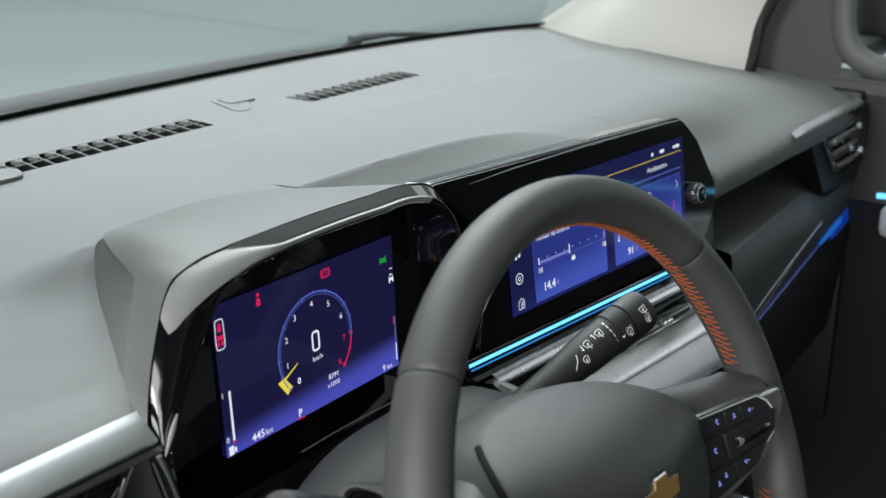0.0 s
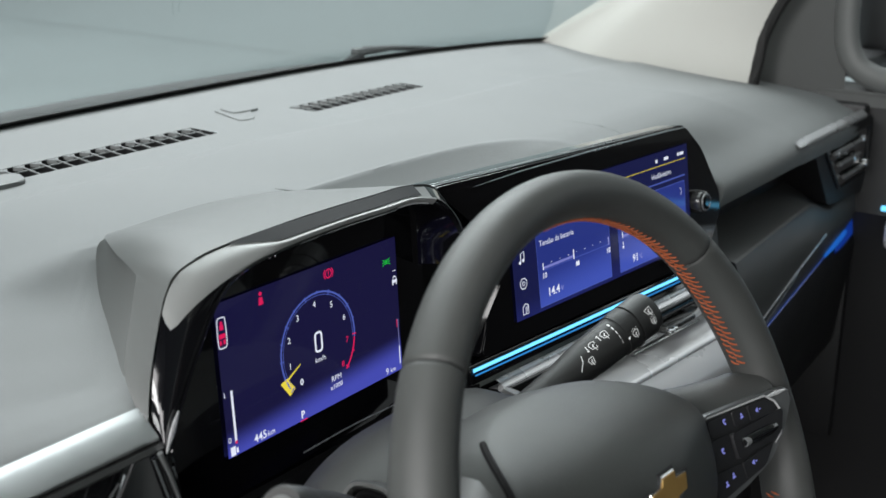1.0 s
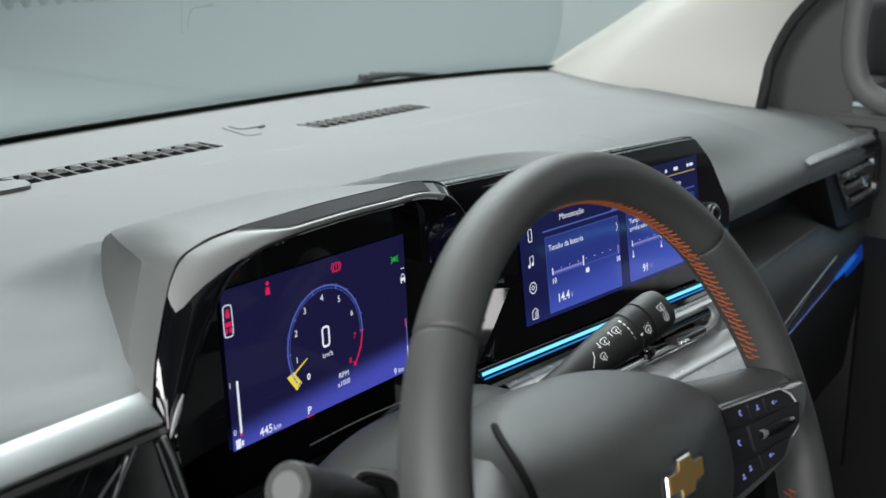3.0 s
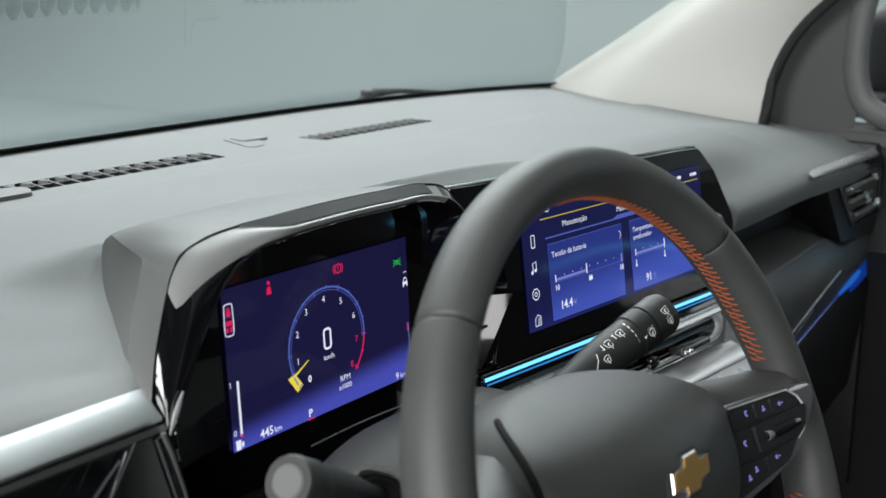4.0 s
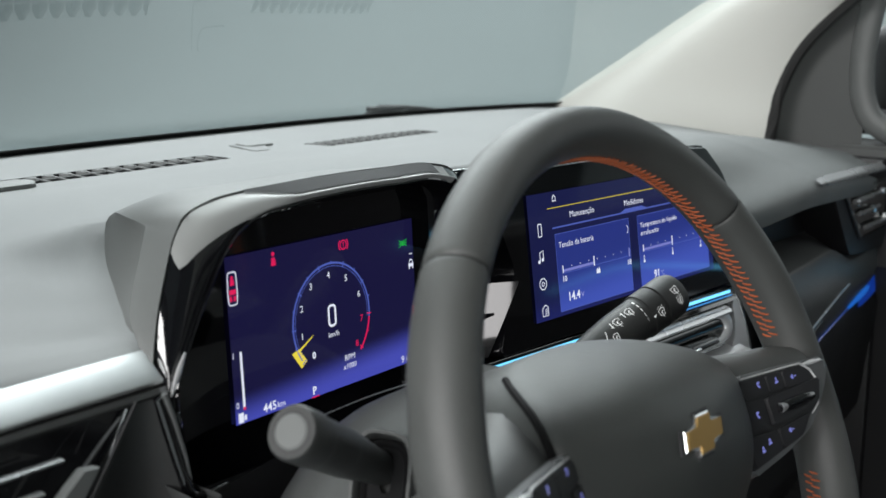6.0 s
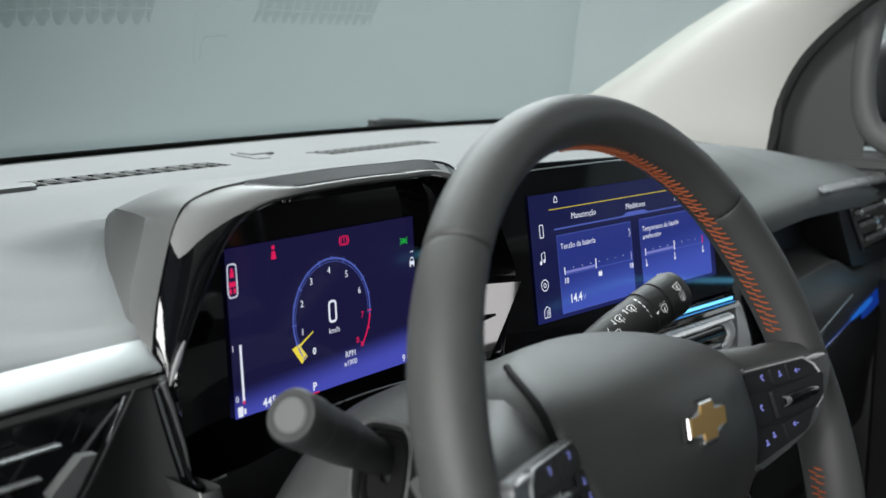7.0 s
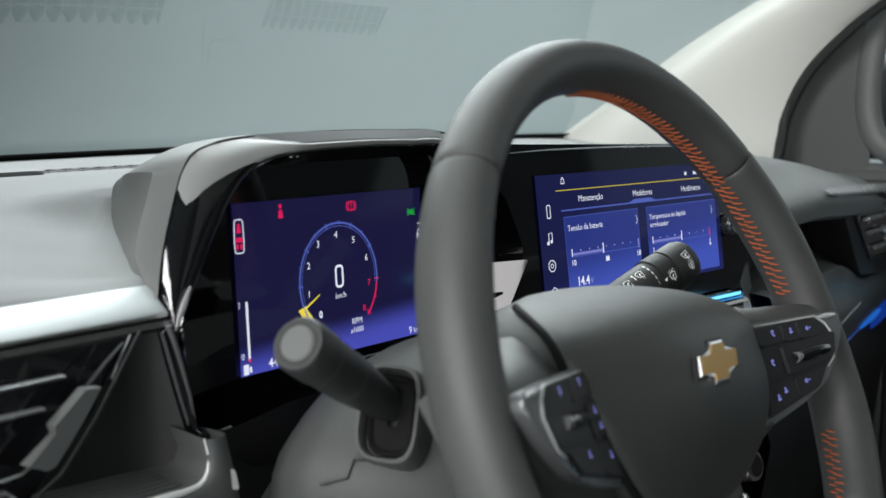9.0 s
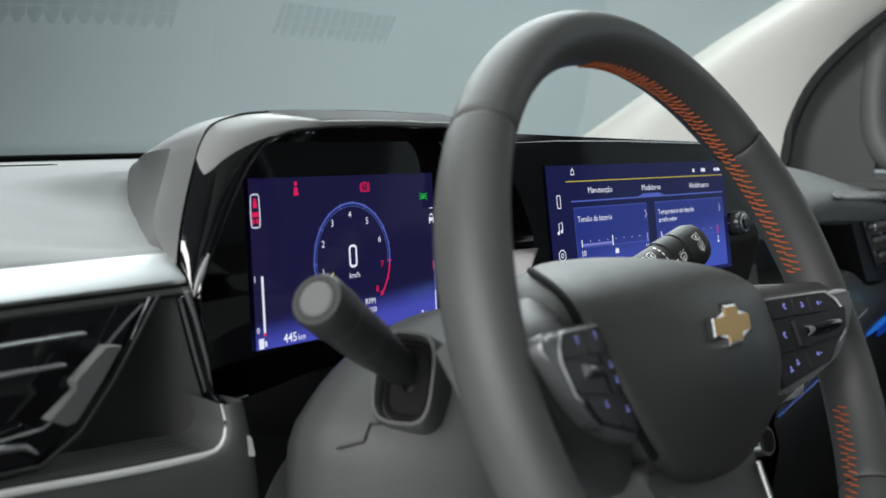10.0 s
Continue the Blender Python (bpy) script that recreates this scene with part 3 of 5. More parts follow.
for ch, p in zip("12345678", ((60.9, 41.4), (61.7, 59.3), (71.3, 72.1), (88.4, 76.8), (105.2, 72.0), (117.2, 59.2), (118.8, 42.2), (112.9, 26.0))):
    lit("dial_number", text(ch, 0.0062, (p[0] / 1000, p[1] / 1000), z=Z), WHITE_L if ch < "7" else RED_L)
lit("speed_number", strip(rounded(((0.0866, 0.0432), (0.0930, 0.0432), (0.0930, 0.0566), (0.0866, 0.0566)), 0.0026), 0.0016, Z, True), WHITE_L)
lit("dial_inner_ring", strip(arc(*C0, 0.0350, 215, -8, 60), 0.0004, Z), BLUE_L)
lit("speed_unit", text("km/h", 0.0052, (0.0905, 0.0372), z=Z), WHITE_L)
lit("needle", patch(((0.0505, 0.0325), (0.0585, 0.0215), (0.0640, 0.0255), (0.0570, 0.0345)), Z), YELLOW_L)
lit("needle_edge", patch(((0.0552, 0.0330), (0.0708, 0.0408), (0.0700, 0.0396), (0.0570, 0.0322)), Z * 1.3), YELLOW_L)
lit("small_zero", text("0", 0.0062, (0.0706, 0.0272), z=Z, bold=0.0002), WHITE_L)
lit("rpm_text", text("RPM", 0.0056, (0.1050, 0.0185), z=Z), WHITE_L)
lit("rpm_scale_text", text("x1000", 0.0052, (0.1046, 0.0126), z=Z), WHITE_L)
lit("gear_letter", text("P", 0.0072, (0.0690, 0.0042), z=Z, bold=0.0002), WHITE_L)
lit("gear_line", rect(0.066, -0.0002, 0.073, 0.0006, Z), RED_L)
lit("range_text", text("445", 0.0078, (0.0285, 0.0042), z=Z, bold=0.0001), WHITE_L)
lit("range_unit", text("km", 0.0056, (0.0385, 0.0036), z=Z), WHITE_L)
lit("trip_text", text("9", 0.0072, (0.1605, 0.0036), z=Z), WHITE_L)
lit("trip_unit", text("km", 0.0052, (0.1672, 0.0032), z=Z), WHITE_L)
lit("fuel_bar", rect(0.0064, 0.0090, 0.0082, 0.0440, Z), WHITE_L)
lit("fuel_red", rect(0.0064, 0.0080, 0.0082, 0.0100, Z * 1.4), RED_L)
lit("fuel_one", text("1", 0.0055, (0.0012, 0.0424), z=Z), WHITE_L)
lit("fuel_zero", text("0", 0.0055, (0.0020, 0.0116), z=Z), WHITE_L)
lit("pump_symbol", merge(rect(0.0020, 0.0006, 0.0062, 0.0068, Z), rect(0.0068, 0.0016, 0.0086, 0.0050, Z)), WHITE_L)
lit("heat_bar", rect(0.1756, 0.0050, 0.1766, 0.0190, Z), WHITE_L)
lit("heat_line", rect(0.1759, 0.0190, 0.1763, 0.0400, Z), GREY_L)
lit("heat_red", rect(0.1744, 0.0340, 0.1752, 0.0400, Z), RED_L)
# warning symbols
lit("belt_symbol", merge(patch(arc(0.0396, 0.0985, 0.0014, 0, 342, 12), Z), patch(((0.0374, 0.0912), (0.0418, 0.0912), (0.0410, 0.0962), (0.0382, 0.0962)), Z)), RED_L)
lit("brake_ring", strip(arc(0.1046, 0.0945, 0.0030, 0, 345, 24), 0.0008, Z, True), RED_L)
lit("brake_arc", strip(arc(0.1046, 0.0945, 0.0045, 135, 225, 10), 0.0008, Z), RED_L)
lit("brake_arc", strip(arc(0.1046, 0.0945, 0.0045, -45, 45, 10), 0.0008, Z), RED_L)
lit("brake_mark", merge(rect(0.1042, 0.0938, 0.1050, 0.0965, Z), rect(0.1042, 0.0924, 0.1050, 0.0931, Z)), RED_L)
lit("lamp_symbol", merge(*[strip(((0.1668 + s * 0.0014, 0.0862 + k * 0.0006), (0.1668 + s * 0.0042, 0.0862 + k * 0.0024)), 0.00045, Z) for s in (-1, 1) for k in (-1, 0, 1)], strip(arc(0.1646, 0.0862, 0.0020, -60, 60, 8), 0.0005, Z), strip(arc(0.1690, 0.0862, 0.0020, 120, 240, 8), 0.0005, Z)), GREEN_L)
lit("car_symbol", merge(strip(((0.1728, 0.0706), (0.1736, 0.0730), (0.1762, 0.0730), (0.1770, 0.0706)), 0.0006, Z), rect(0.1722, 0.0684, 0.1776, 0.0708, Z), rect(0.1724, 0.0668, 0.1734, 0.0684, Z), rect(0.1764, 0.0668, 0.1774, 0.0684, Z), rect(0.1741, 0.0730, 0.1757, 0.0738, Z), rect(0.1735, 0.0772, 0.1745, 0.0780, Z), rect(0.1752, 0.0772, 0.1766, 0.0780, Z)), WHITE_L)
lit("cabin_outline", strip(rounded(((-0.0002 + 0.0012, 0.0732), (0.0078, 0.0732), (0.0082, 0.0800), (0.0078, 0.0930), (0.0012, 0.0930), (0.0006, 0.0800)), 0.002), 0.0007, Z, True), WHITE_L)
lit("cabin_seat", merge(patch(arc(0.0044, 0.0896, 0.0011, 0, 330, 10), Z), rect(0.0028, 0.0850, 0.0060, 0.0886, Z)), RED_L)
lit("cabin_seat", merge(rect(0.0016, 0.0795, 0.0072, 0.0825, Z), rect(0.0018, 0.0755, 0.0036, 0.0785, Z), rect(0.0050, 0.0755, 0.0070, 0.0785, Z)), RED_L)

# ---- centre display ----
CE = frame_of((0.743, 0.4876, 0.9779), (0.9974, -0.0724, -0.006), (0.0096, 0.1319, 0.991))
center = thing("center_display", CE, "wide glossy black touch screen showing blue battery gauges", "touch screen")
HOUSE = rounded(((-0.085, 0.129), (0.283, 0.119), (0.312, 0.093), (0.345, 0.040), (0.342, 0.018), (0.312, -0.020), (-0.046, -0.0185), (-0.020, 0.047), (-0.036, 0.087)), 0.008, 6)
part("housing", prism(HOUSE, -0.028, -0.0040, 0.0008, 1), GLOSS, center, "glossy black housing")
part("end_cap", loft([[(xr - 0.0204 * s, y, zr - 0.028 * s) for xr, y, zr in ((-0.0470, -0.0180, -0.0130), (-0.0355, 0.010, -0.0036), (-0.0240, 0.0385, 0.0056))] for s in (0, 0.35, 0.7, 1.1, 1.5)]), GLOSS, center, "glossy black end cap")
# dark bead added to imitate a dark streak in the cap's reflection
part("cap_ridge", tube([(-0.0355 - 0.0204 * u + 0.0004 * (y - 0.010) / 0.001 * 0.4, y, -0.0036 - 0.028 * u + 0.0012) for u, y in ((0.25, 0.0150), (0.5, 0.0135), (0.75, 0.0100), (1.05, 0.0040))], [0.0010, 0.0024, 0.0026, 0.0012], 8), GLOSS, center, "dark bead imitating a streak in the cap's reflection")
part("bridge_panel", prism(rounded(((-0.112, 0.118), (-0.006, 0.118), (-0.006, -0.030), (-0.112, -0.030)), 0.006), -0.038, -0.031), GLOSS, center, "glossy black panel beside the cluster")
# chrome lines drawn in place of the highlights on the housing's gloss bevel
part("top_line", tube([(-0.0790, 0.1288, -0.0105), (0.10, 0.1244, -0.0100), (0.27, 0.1202, -0.0080), (0.282, 0.1188, -0.0040)], [0.0005, 0.0006, 0.0006, 0.0004], 6), CHROME, center, "thin chrome line imitating a bevel highlight")
part("front_line", tube([(-0.0380, 0.1200, -0.0012), (0.02, 0.1213, -0.0010), (0.12, 0.1208, -0.0008), (0.255, 0.1182, -0.0010), (0.280, 0.1168, -0.0014)], [0.0002, 0.0007, 0.0009, 0.0008, 0.0004], 6), CHROME, center, "thin chrome line imitating a bevel highlight")
part("front_panel", prism([(x * 0.996 + 0.0005, y * 0.985 + 0.0006) for x, y in HOUSE], -0.0042, -0.0015, 0.0012, 2), GLOSS, center, "glossy black front panel")
display = part("screen", rect(0, 0, 0.281, 0.1015), CENTER_S, center, "lit blue screen with two gauge cards", None, 0)
for x0, x1 in ((0.0325, 0.1395), (0.1535, 0.2725)):
    lit("card", rect(x0, 0.0035, x1, 0.0668, Z * 0.6), CARD_S, display)
    lit("card_border", strip(((x0, 0.0035), (x1, 0.0035), (x1, 0.0668), (x0, 0.0668)), 0.0005, Z * 0.8, True), CARD_LINE, display)
    lit("card_edge", strip(((x0, 0.0668), (x0, 0.0035), (x1, 0.0035), (x1, 0.0668)), 0.0005, Z, True), BLUE_L, display)
lit("yellow_line", rect(0.0250, 0.0879, 0.2760, 0.0887, Z), AMBER_L, display)
lit("tab_line", rect(0.0300, 0.0715, 0.2740, 0.0727, Z), BLUE_L, display)
lit("tab_glow", patch(((0.128, 0.0727), (0.170, 0.0727), (0.162, 0.0752), (0.136, 0.0752)), Z), BLUE_L, display)
lit("tab_text", text("Manutenção", 0.0072, (0.072, 0.0804), z=Z), WHITE_L, display)
lit("tab_text", text("Medidores", 0.0072, (0.150, 0.0800), z=Z), WHITE_L, display)
lit("tab_text", text("Hodômetro", 0.0072, (0.232, 0.0796), z=Z), WHITE_L, display)
lit("card_title", text("Tensão da bateria", 0.0068, (0.0365, 0.0572), "LEFT", Z), WHITE_L, display)
lit("card_title", text("Temperatura do líquido", 0.0064, (0.1575, 0.0578), "LEFT", Z), WHITE_L, display)
lit("card_title", text("arrefecedor", 0.0064, (0.1575, 0.0508), "LEFT", Z), WHITE_L, display)
for x in (0.1375, 0.2660):
    lit("chevron", strip(((x - 0.0014, 0.0612), (x + 0.0010, 0.0575), (x - 0.0014, 0.0538)), 0.0006, Z), WHITE_L, display)
for x0, xt, x1, mat in ((0.0395, 0.0835, 0.1370, GREY_L), (0.1600, 0.2085, 0.2590, RED_L)):
    lit("gauge_bar", rect(x0, 0.0350, xt, 0.0372, Z), VIOLET_L, display)
    lit("gauge_line", rect(x0, 0.0338, x1, 0.0343, Z), BLUE_L, display)
    lit("gauge_mark", rect(xt - 0.0007, 0.0335, xt + 0.0007, 0.0420, Z * 1.4), WHITE_L, display)
    lit("gauge_end", rect(x0 - 0.0006, 0.0345, x0 + 0.0006, 0.0405, Z * 1.4), WHITE_L, display)
    lit("gauge_end", rect(x1 - 0.0006, 0.0335, x1 + 0.0006, 0.0410, Z * 1.4), mat, display)
    for k in range(1, 8):
        xx = x0 + (x1 - x0) * k / 8
        lit("gauge_dot", rect(xx - 0.0004, 0.0385, xx + 0.0004, 0.0393, Z * 1.2), WHITE_L, display)
lit("gauge_low", text("10", 0.0066, (0.0410, 0.0292), z=Z, bold=0.0001), WHITE_L, display)
lit("gauge_high", text("18", 0.0066, (0.1362, 0.0285), z=Z, bold=0.0001), WHITE_L, display)
lit("battery_symbol", merge(rect(0.0862, 0.0265, 0.0914, 0.0300, Z), rect(0.0870, 0.0300, 0.0880, 0.0310, Z), rect(0.0896, 0.0300, 0.0906, 0.0310, Z)), WHITE_L, display)
lit("volt_text", text("14.4", 0.0100, (0.0520, 0.0136), z=Z, bold=0.0002), WHITE_L, display)
lit("volt_unit", text("V", 0.0066, (0.0640, 0.0126), z=Z), GREY_L, display)
lit("heat_text", text("91", 0.0100, (0.1795, 0.0114), z=Z, bold=0.0002), WHITE_L, display)
lit("heat_unit", text("°C", 0.0060, (0.1885, 0.0108), z=Z), GREY_L, display)
for xx in (0.1605, 0.2085, 0.2590):
    lit("heat_symbol", merge(rect(xx - 0.0005, 0.0262, xx + 0.0005, 0.0310, Z), patch(arc(xx, 0.0258, 0.0014, 0, 330, 10), Z)), WHITE_L, display)
lit("bell_symbol", strip(((0.0328, 0.0938), (0.0333, 0.0968), (0.0350, 0.0988), (0.0367, 0.0968), (0.0372, 0.0938)), 0.0009, Z, True), WHITE_L, display)
lit("phone_symbol", strip(rounded(((0.0112, 0.0675), (0.0156, 0.0675), (0.0156, 0.0775), (0.0112, 0.0775)), 0.001), 0.0008, Z, True), WHITE_L, display)
lit("music_symbol", merge(strip(((0.0108, 0.0482), (0.0108, 0.0550), (0.0152, 0.0562), (0.0152, 0.0495)), 0.0009, Z), patch(arc(0.0096, 0.0478, 0.0015, 0, 330, 10), Z), patch(arc(0.0140, 0.0490, 0.0015, 0, 330, 10), Z)), WHITE_L, display)
lit("gear_symbol", merge(strip([(0.0120 + (0.0042 + 0.0005 * (k % 2)) * math.cos(k * math.pi / 8), 0.0298 + (0.0042 + 0.0005 * (k % 2)) * math.sin(k * math.pi / 8)) for k in range(16)], 0.0008, Z, True), strip(arc(0.0120, 0.0298, 0.0016, 0, 330, 11), 0.0007, Z, True)), WHITE_L, display)
lit("home_symbol", merge(strip(((0.0085, 0.0040), (0.0085, 0.0098), (0.0120, 0.0128), (0.0158, 0.0110), (0.0158, 0.0040)), 0.0008, Z, True), *[strip(((0.0115, 0.0050 + k * 0.0018), (0.0152, 0.0066 + k * 0.0018)), 0.0006, Z) for k in range(3)]), WHITE_L, display)
lit("status_symbol", rect(0.2228, 0.0920, 0.2262, 0.0950, Z), WHITE_L, display)
lit("status_bars", merge(rect(0.2380, 0.0922, 0.2455, 0.0952, Z)), WHITE_L, display)
lit("status_bars", merge(rect(0.2620, 0.0924, 0.2655, 0.0952, Z), rect(0.2664, 0.0924, 0.2735, 0.0952, Z)), WHITE_L, display)
part("light_line", strip([(-0.060, -0.0228), (0.12, -0.0248), (0.309, -0.0268)], 0.0030, 0.0006), AMBIENT, center, "glowing blue light line")
part("light_line", strip([(-0.060, -0.0264), (0.12, -0.0285), (0.309, -0.0303)], 0.0015, 0.0022), AMBIENT_LOW, center, "glowing blue light line")
part("light_groove", box(0.378, 0.016, 0.006, (0.127, -0.0275, -0.0032), 0.001, 1, m=Matrix.Rotation(radians(-0.6), 4, "Z")), GLOSS, center)
KNOB = Vector((0.2970, 0.0405, 0))
knob = part("knob", tube([KNOB + Vector((0, 0, z)) for z in (-0.002, 0.0035, 0.0075, 0.0088, 0.0092)], [0.0116, 0.0116, 0.0110, 0.0098, 0.0088], 32), SATIN, center, "round black volume knob")
part("knob_ring", tube([KNOB + Vector((0, 0, z)) for z in (0.0086, 0.0098, 0.0100)], [0.0092, 0.0086, 0.0078], 32), DARKSILVER, knob, "bright ring")
part("knob_face", tube([KNOB + Vector((0, 0, z)) for z in (0.0092, 0.0104, 0.0110)], [0.0078, 0.0070, 0.0040], 28), GLOSS, knob)

# ---- centre vents under the screen ----
vents = thing("center_vent", CE, "black centre air vents with chrome blades and silver surround", "air vent")
part("vent_box", prism(rounded(((-0.075, -0.031), (0.312, -0.031), (0.316, -0.085), (-0.075, -0.085)), 0.006), -0.06, -0.030, 0.001, 1), MATTBLACK, vents)
part("upper_lip", loft([[(x, -0.0380, -0.006), (x, -0.0395, 0.0000), (x, -0.0425, 0.0050), (x, -0.0450, 0.0062), (x, -0.0472, 0.0050), (x, -0.0478, -0.010)] for x in (-0.032, 0.12, 0.300)]), PALESILVER, vents, "pale silver lip")
part("lip_leg", tube([(-0.0330, -0.0450, 0.004), (-0.0240, -0.0520, 0.004), (-0.0120, -0.0600, 0.004)], [0.0030, 0.0045, 0.0050], 8), PALESILVER, vents, "pale silver left end")
part("lip_shadow_gap", loft([[(x, -0.0325, 0.0030), (x, -0.0350, 0.0062)] for x in (-0.06, 0.12, 0.313)]), GLOSS, vents, "glossy black upper edge")
fr = [(0.20, -0.0448), (0.275, -0.0448), (0.286, -0.0462), (0.2935, -0.0505), (0.2962, -0.0565), (0.2962, -0.0615), (0.2930, -0.0662), (0.2840, -0.0702), (0.272, -0.0712), (0.12, -0.0725), (-0.02, -0.0720)]
part("chrome_frame", tube([(x, y, 0.002) for x, y in fr], [0.0030, 0.0032, 0.0046, 0.0066, 0.0072, 0.0072, 0.0060, 0.0036, 0.0024, 0.0022, 0.0022], 12, flat=0.6, up=(0, 0, 1)), PALESILVER, vents, "pale silver vent frame")
part("blade", loft([[(x, -0.0480, -0.016), (x, -0.0492, 0.0005), (x, -0.0510, 0.0018), (x, -0.0590, 0.0022), (x, -0.0604, 0.0008), (x, -0.0600, -0.016)] for x in (-0.04, 0.12, 0.290)]), GLOSS, vents, "dark vent blade")
part("blade", box(0.315, 0.0030, 0.020, (0.143, -0.0665, -0.016), 0.0012, 2, m=Matrix.Rotation(radians(-0.8), 4, "Z")), SATIN, vents, "dark vent blade")
part("blade_edge", box(0.118, 0.0013, 0.0016, (0.205, -0.0700, 0.0150), 0.0005, 1), CHROME, vents, "bright blade edge")
POST = rounded(((0.3207, -0.0312), (0.3240, -0.0345), (0.3310, -0.0500), (0.3392, -0.0745), (0.3450, -0.1000), (0.3320, -0.1030), (0.2900, -0.0960), (0.2980, -0.0872), (0.3085, -0.0835), (0.3130, -0.0750), (0.3157, -0.0600), (0.3140, -0.0420), (0.3175, -0.0330)), 0.0022)
part("end_post", prism(POST, -0.03, 0.0, 0.0015, 2), PALESILVER, vents, "pale silver end post")
part("post_edge", tube([(0.3207, -0.0322, 0.0004), (0.3248, -0.0380, 0.0004), (0.3310, -0.0515, 0.0004), (0.3388, -0.0750, 0.0004), (0.3440, -0.0985, 0.0004)], [0.0019, 0.0015, 0.0012, 0.0012, 0.0012], 8), CHROME, vents, "bright post edge")
# dark facet between the post and the passenger panel
SIDE0 = spline(((0.3185, -0.005, -0.004), (0.3190, -0.024, -0.004), (0.3240, -0.036, -0.003), (0.3315, -0.051, -0.003), (0.3395, -0.0745, -0.003), (0.3455, -0.1005, -0.003)), 12)
SIDE1 = spline(((0.3860, -0.004, -0.030), (0.3885, -0.028, -0.030), (0.3925, -0.047, -0.030), (0.4000, -0.062, -0.030), (0.4130, -0.083, -0.030), (0.4280, -0.112, -0.030)), 12)
part("side_facet", loft([[a.lerp(b, w) for w in (0, 0.25, 0.5, 0.75, 1)] for a, b in zip(SIDE0, SIDE1)]), LOWER, vents, "dark grey side facet")
part("vent_tab", box(0.052, 0.0080, 0.018, (0.232, -0.0655, 0.006), 0.003, 3), SATIN, vents, "dark vent tab")
for x in (0.2090, 0.2170):
    part("tab_end", box(0.0060, 0.0050, 0.0060, (x, -0.0665, 0.0150), 0.0020, 3), CHROME, vents, "bright tab end")
for k in range(5):
    part("deep_blade", box(0.0016, 0.0230, 0.020, (0.045 + 0.055 * k, -0.0600, -0.018), 0.0004, 1), LOWER, vents, "grey upright vane")
part("tab_stem", box(0.016, 0.012, 0.012, (0.170, -0.0670, 0.002), 0.004, 2), GLOSS, vents)
part("silver_panel", loft([[(x, -0.0780, -0.016), (x, -0.0800, -0.009), (x, -0.0825, 0.0000), (x, -0.0872, 0.0120), (x, -0.0905, 0.0190), (x, -0.0925, 0.0212), (x, -0.0950, 0.0216), (x, -0.0975, 0.0200)] for x in (-0.07, 0.12, 0.322)]), PALESILVER, vents, "pale silver ledge under the vents")
part("panel_step", loft([[(x, -0.0965, 0.0185), (x, -0.0990, 0.0196), (x, -0.1180, 0.0310), (x, -0.1260, 0.0330), (x, -0.1340, 0.0310), (x, -0.1400, 0.0100)] for x in (-0.07, 0.12, 0.342)]), SILVER, vents, "silver lower panel")

# ---- steering column ----
column = thing("steering_column", None, "dark grey plastic steering column shroud with two stalks", "steering column")
HALF = ((0, 1.004), (0.03, 1.0035), (0.05, 1.001), (0.072, 0.995), (0.093, 0.985), (0.107, 0.976), (0.118, 0.967), (0.130, 0.955), (0.134, 0.935), (0.130, 0.885), (0.11, 0.845), (0, 0.835))
rings = []
for y, w, dz in ((0.324, 0.30, -0.030), (0.328, 0.50, -0.014), (0.345, 0.70, -0.004), (0.375, 0.85, -0.002), (0.405, 0.96, 0.0), (0.425, 0.97, -0.002), (0.450, 0.85, -0.010), (0.466, 0.62, -0.045), (0.53, 0.45, -0.075)):
    pts = spline([(d * w, 0, z) for d, z in HALF], 26)
    r = [(0.5255 - p.x, y, 0.92 + (p.z - 0.92) * (0.5 + 0.5 * w) + dz) for p in pts]
    rings.append(r + [(1.051 - a, b, c) for a, b, c in r[-2:0:-1]])
part("shroud", loft(rings, True, True), SHROUD, column)
part("shroud_seam", tube([(0.3985, 0.4000, 0.9455), (0.4065, 0.3885, 0.9492), (0.4115, 0.3885, 0.9575), (0.4214, 0.3733, 0.958)], 0.0008, 6), BLACK, column)


def stalk(name, base, tip, label, r=0.0122):
    """A stalk in its own frame, z from base to tip."""
    d = Vector(tip) - Vector(base)
    m = Matrix.Translation(base) @ d.to_track_quat("Z", "Y").to_matrix().to_4x4()
    L = d.length
    st = part(name, tube([(0, 0, z) for z in (-0.01, 0.01, 0.3 * L, 0.42 * L, 0.55 * L, L - 0.020)], [0.70 * r, 0.70 * r, 0.76 * r, 0.88 * r, 0.97 * r, r], 36, up=(0, 1, 0)), STALK, column, label, m)
    return st, L


sl, L1 = stalk("indicator_stalk", (0.452, 0.390, 0.972), (0.3535, 0.369, 1.0303), "dark grey indicator stalk with a round end", 0.0130)
part("stalk_collar", tube([(0, 0, z) for z in (L1 - 0.0205, L1 - 0.019, L1 - 0.002, L1)], [0.0124, 0.0137, 0.0136, 0.0124], 32, up=(0, 1, 0)), STALK, sl)
part("cap_groove", tube([(0, 0, z) for z in (L1 - 0.002, L1 + 0.0003)], [0.0104, 0.0102], 32, up=(0, 1, 0)), BLACK, sl, "dark ring groove")
part("stalk_cap", tube([(0, 0, z) for z in (L1 - 0.001, L1 + 0.0004, L1 + 0.0010)], [0.0086, 0.0086, 0.0076], 32, up=(0, 1, 0)), POD, sl, "paler grey end disc")
for z in (L1 - 0.0205, L1 - 0.048):
    part("stalk_seam", tube([(0, 0, z), (0, 0, z + 0.0006), (0, 0, z + 0.0012)], [0.0134 if z > L1 - 0.03 else 0.0127] * 3, 32, up=(0, 1, 0)), LOWER, sl, "fine seam ring")
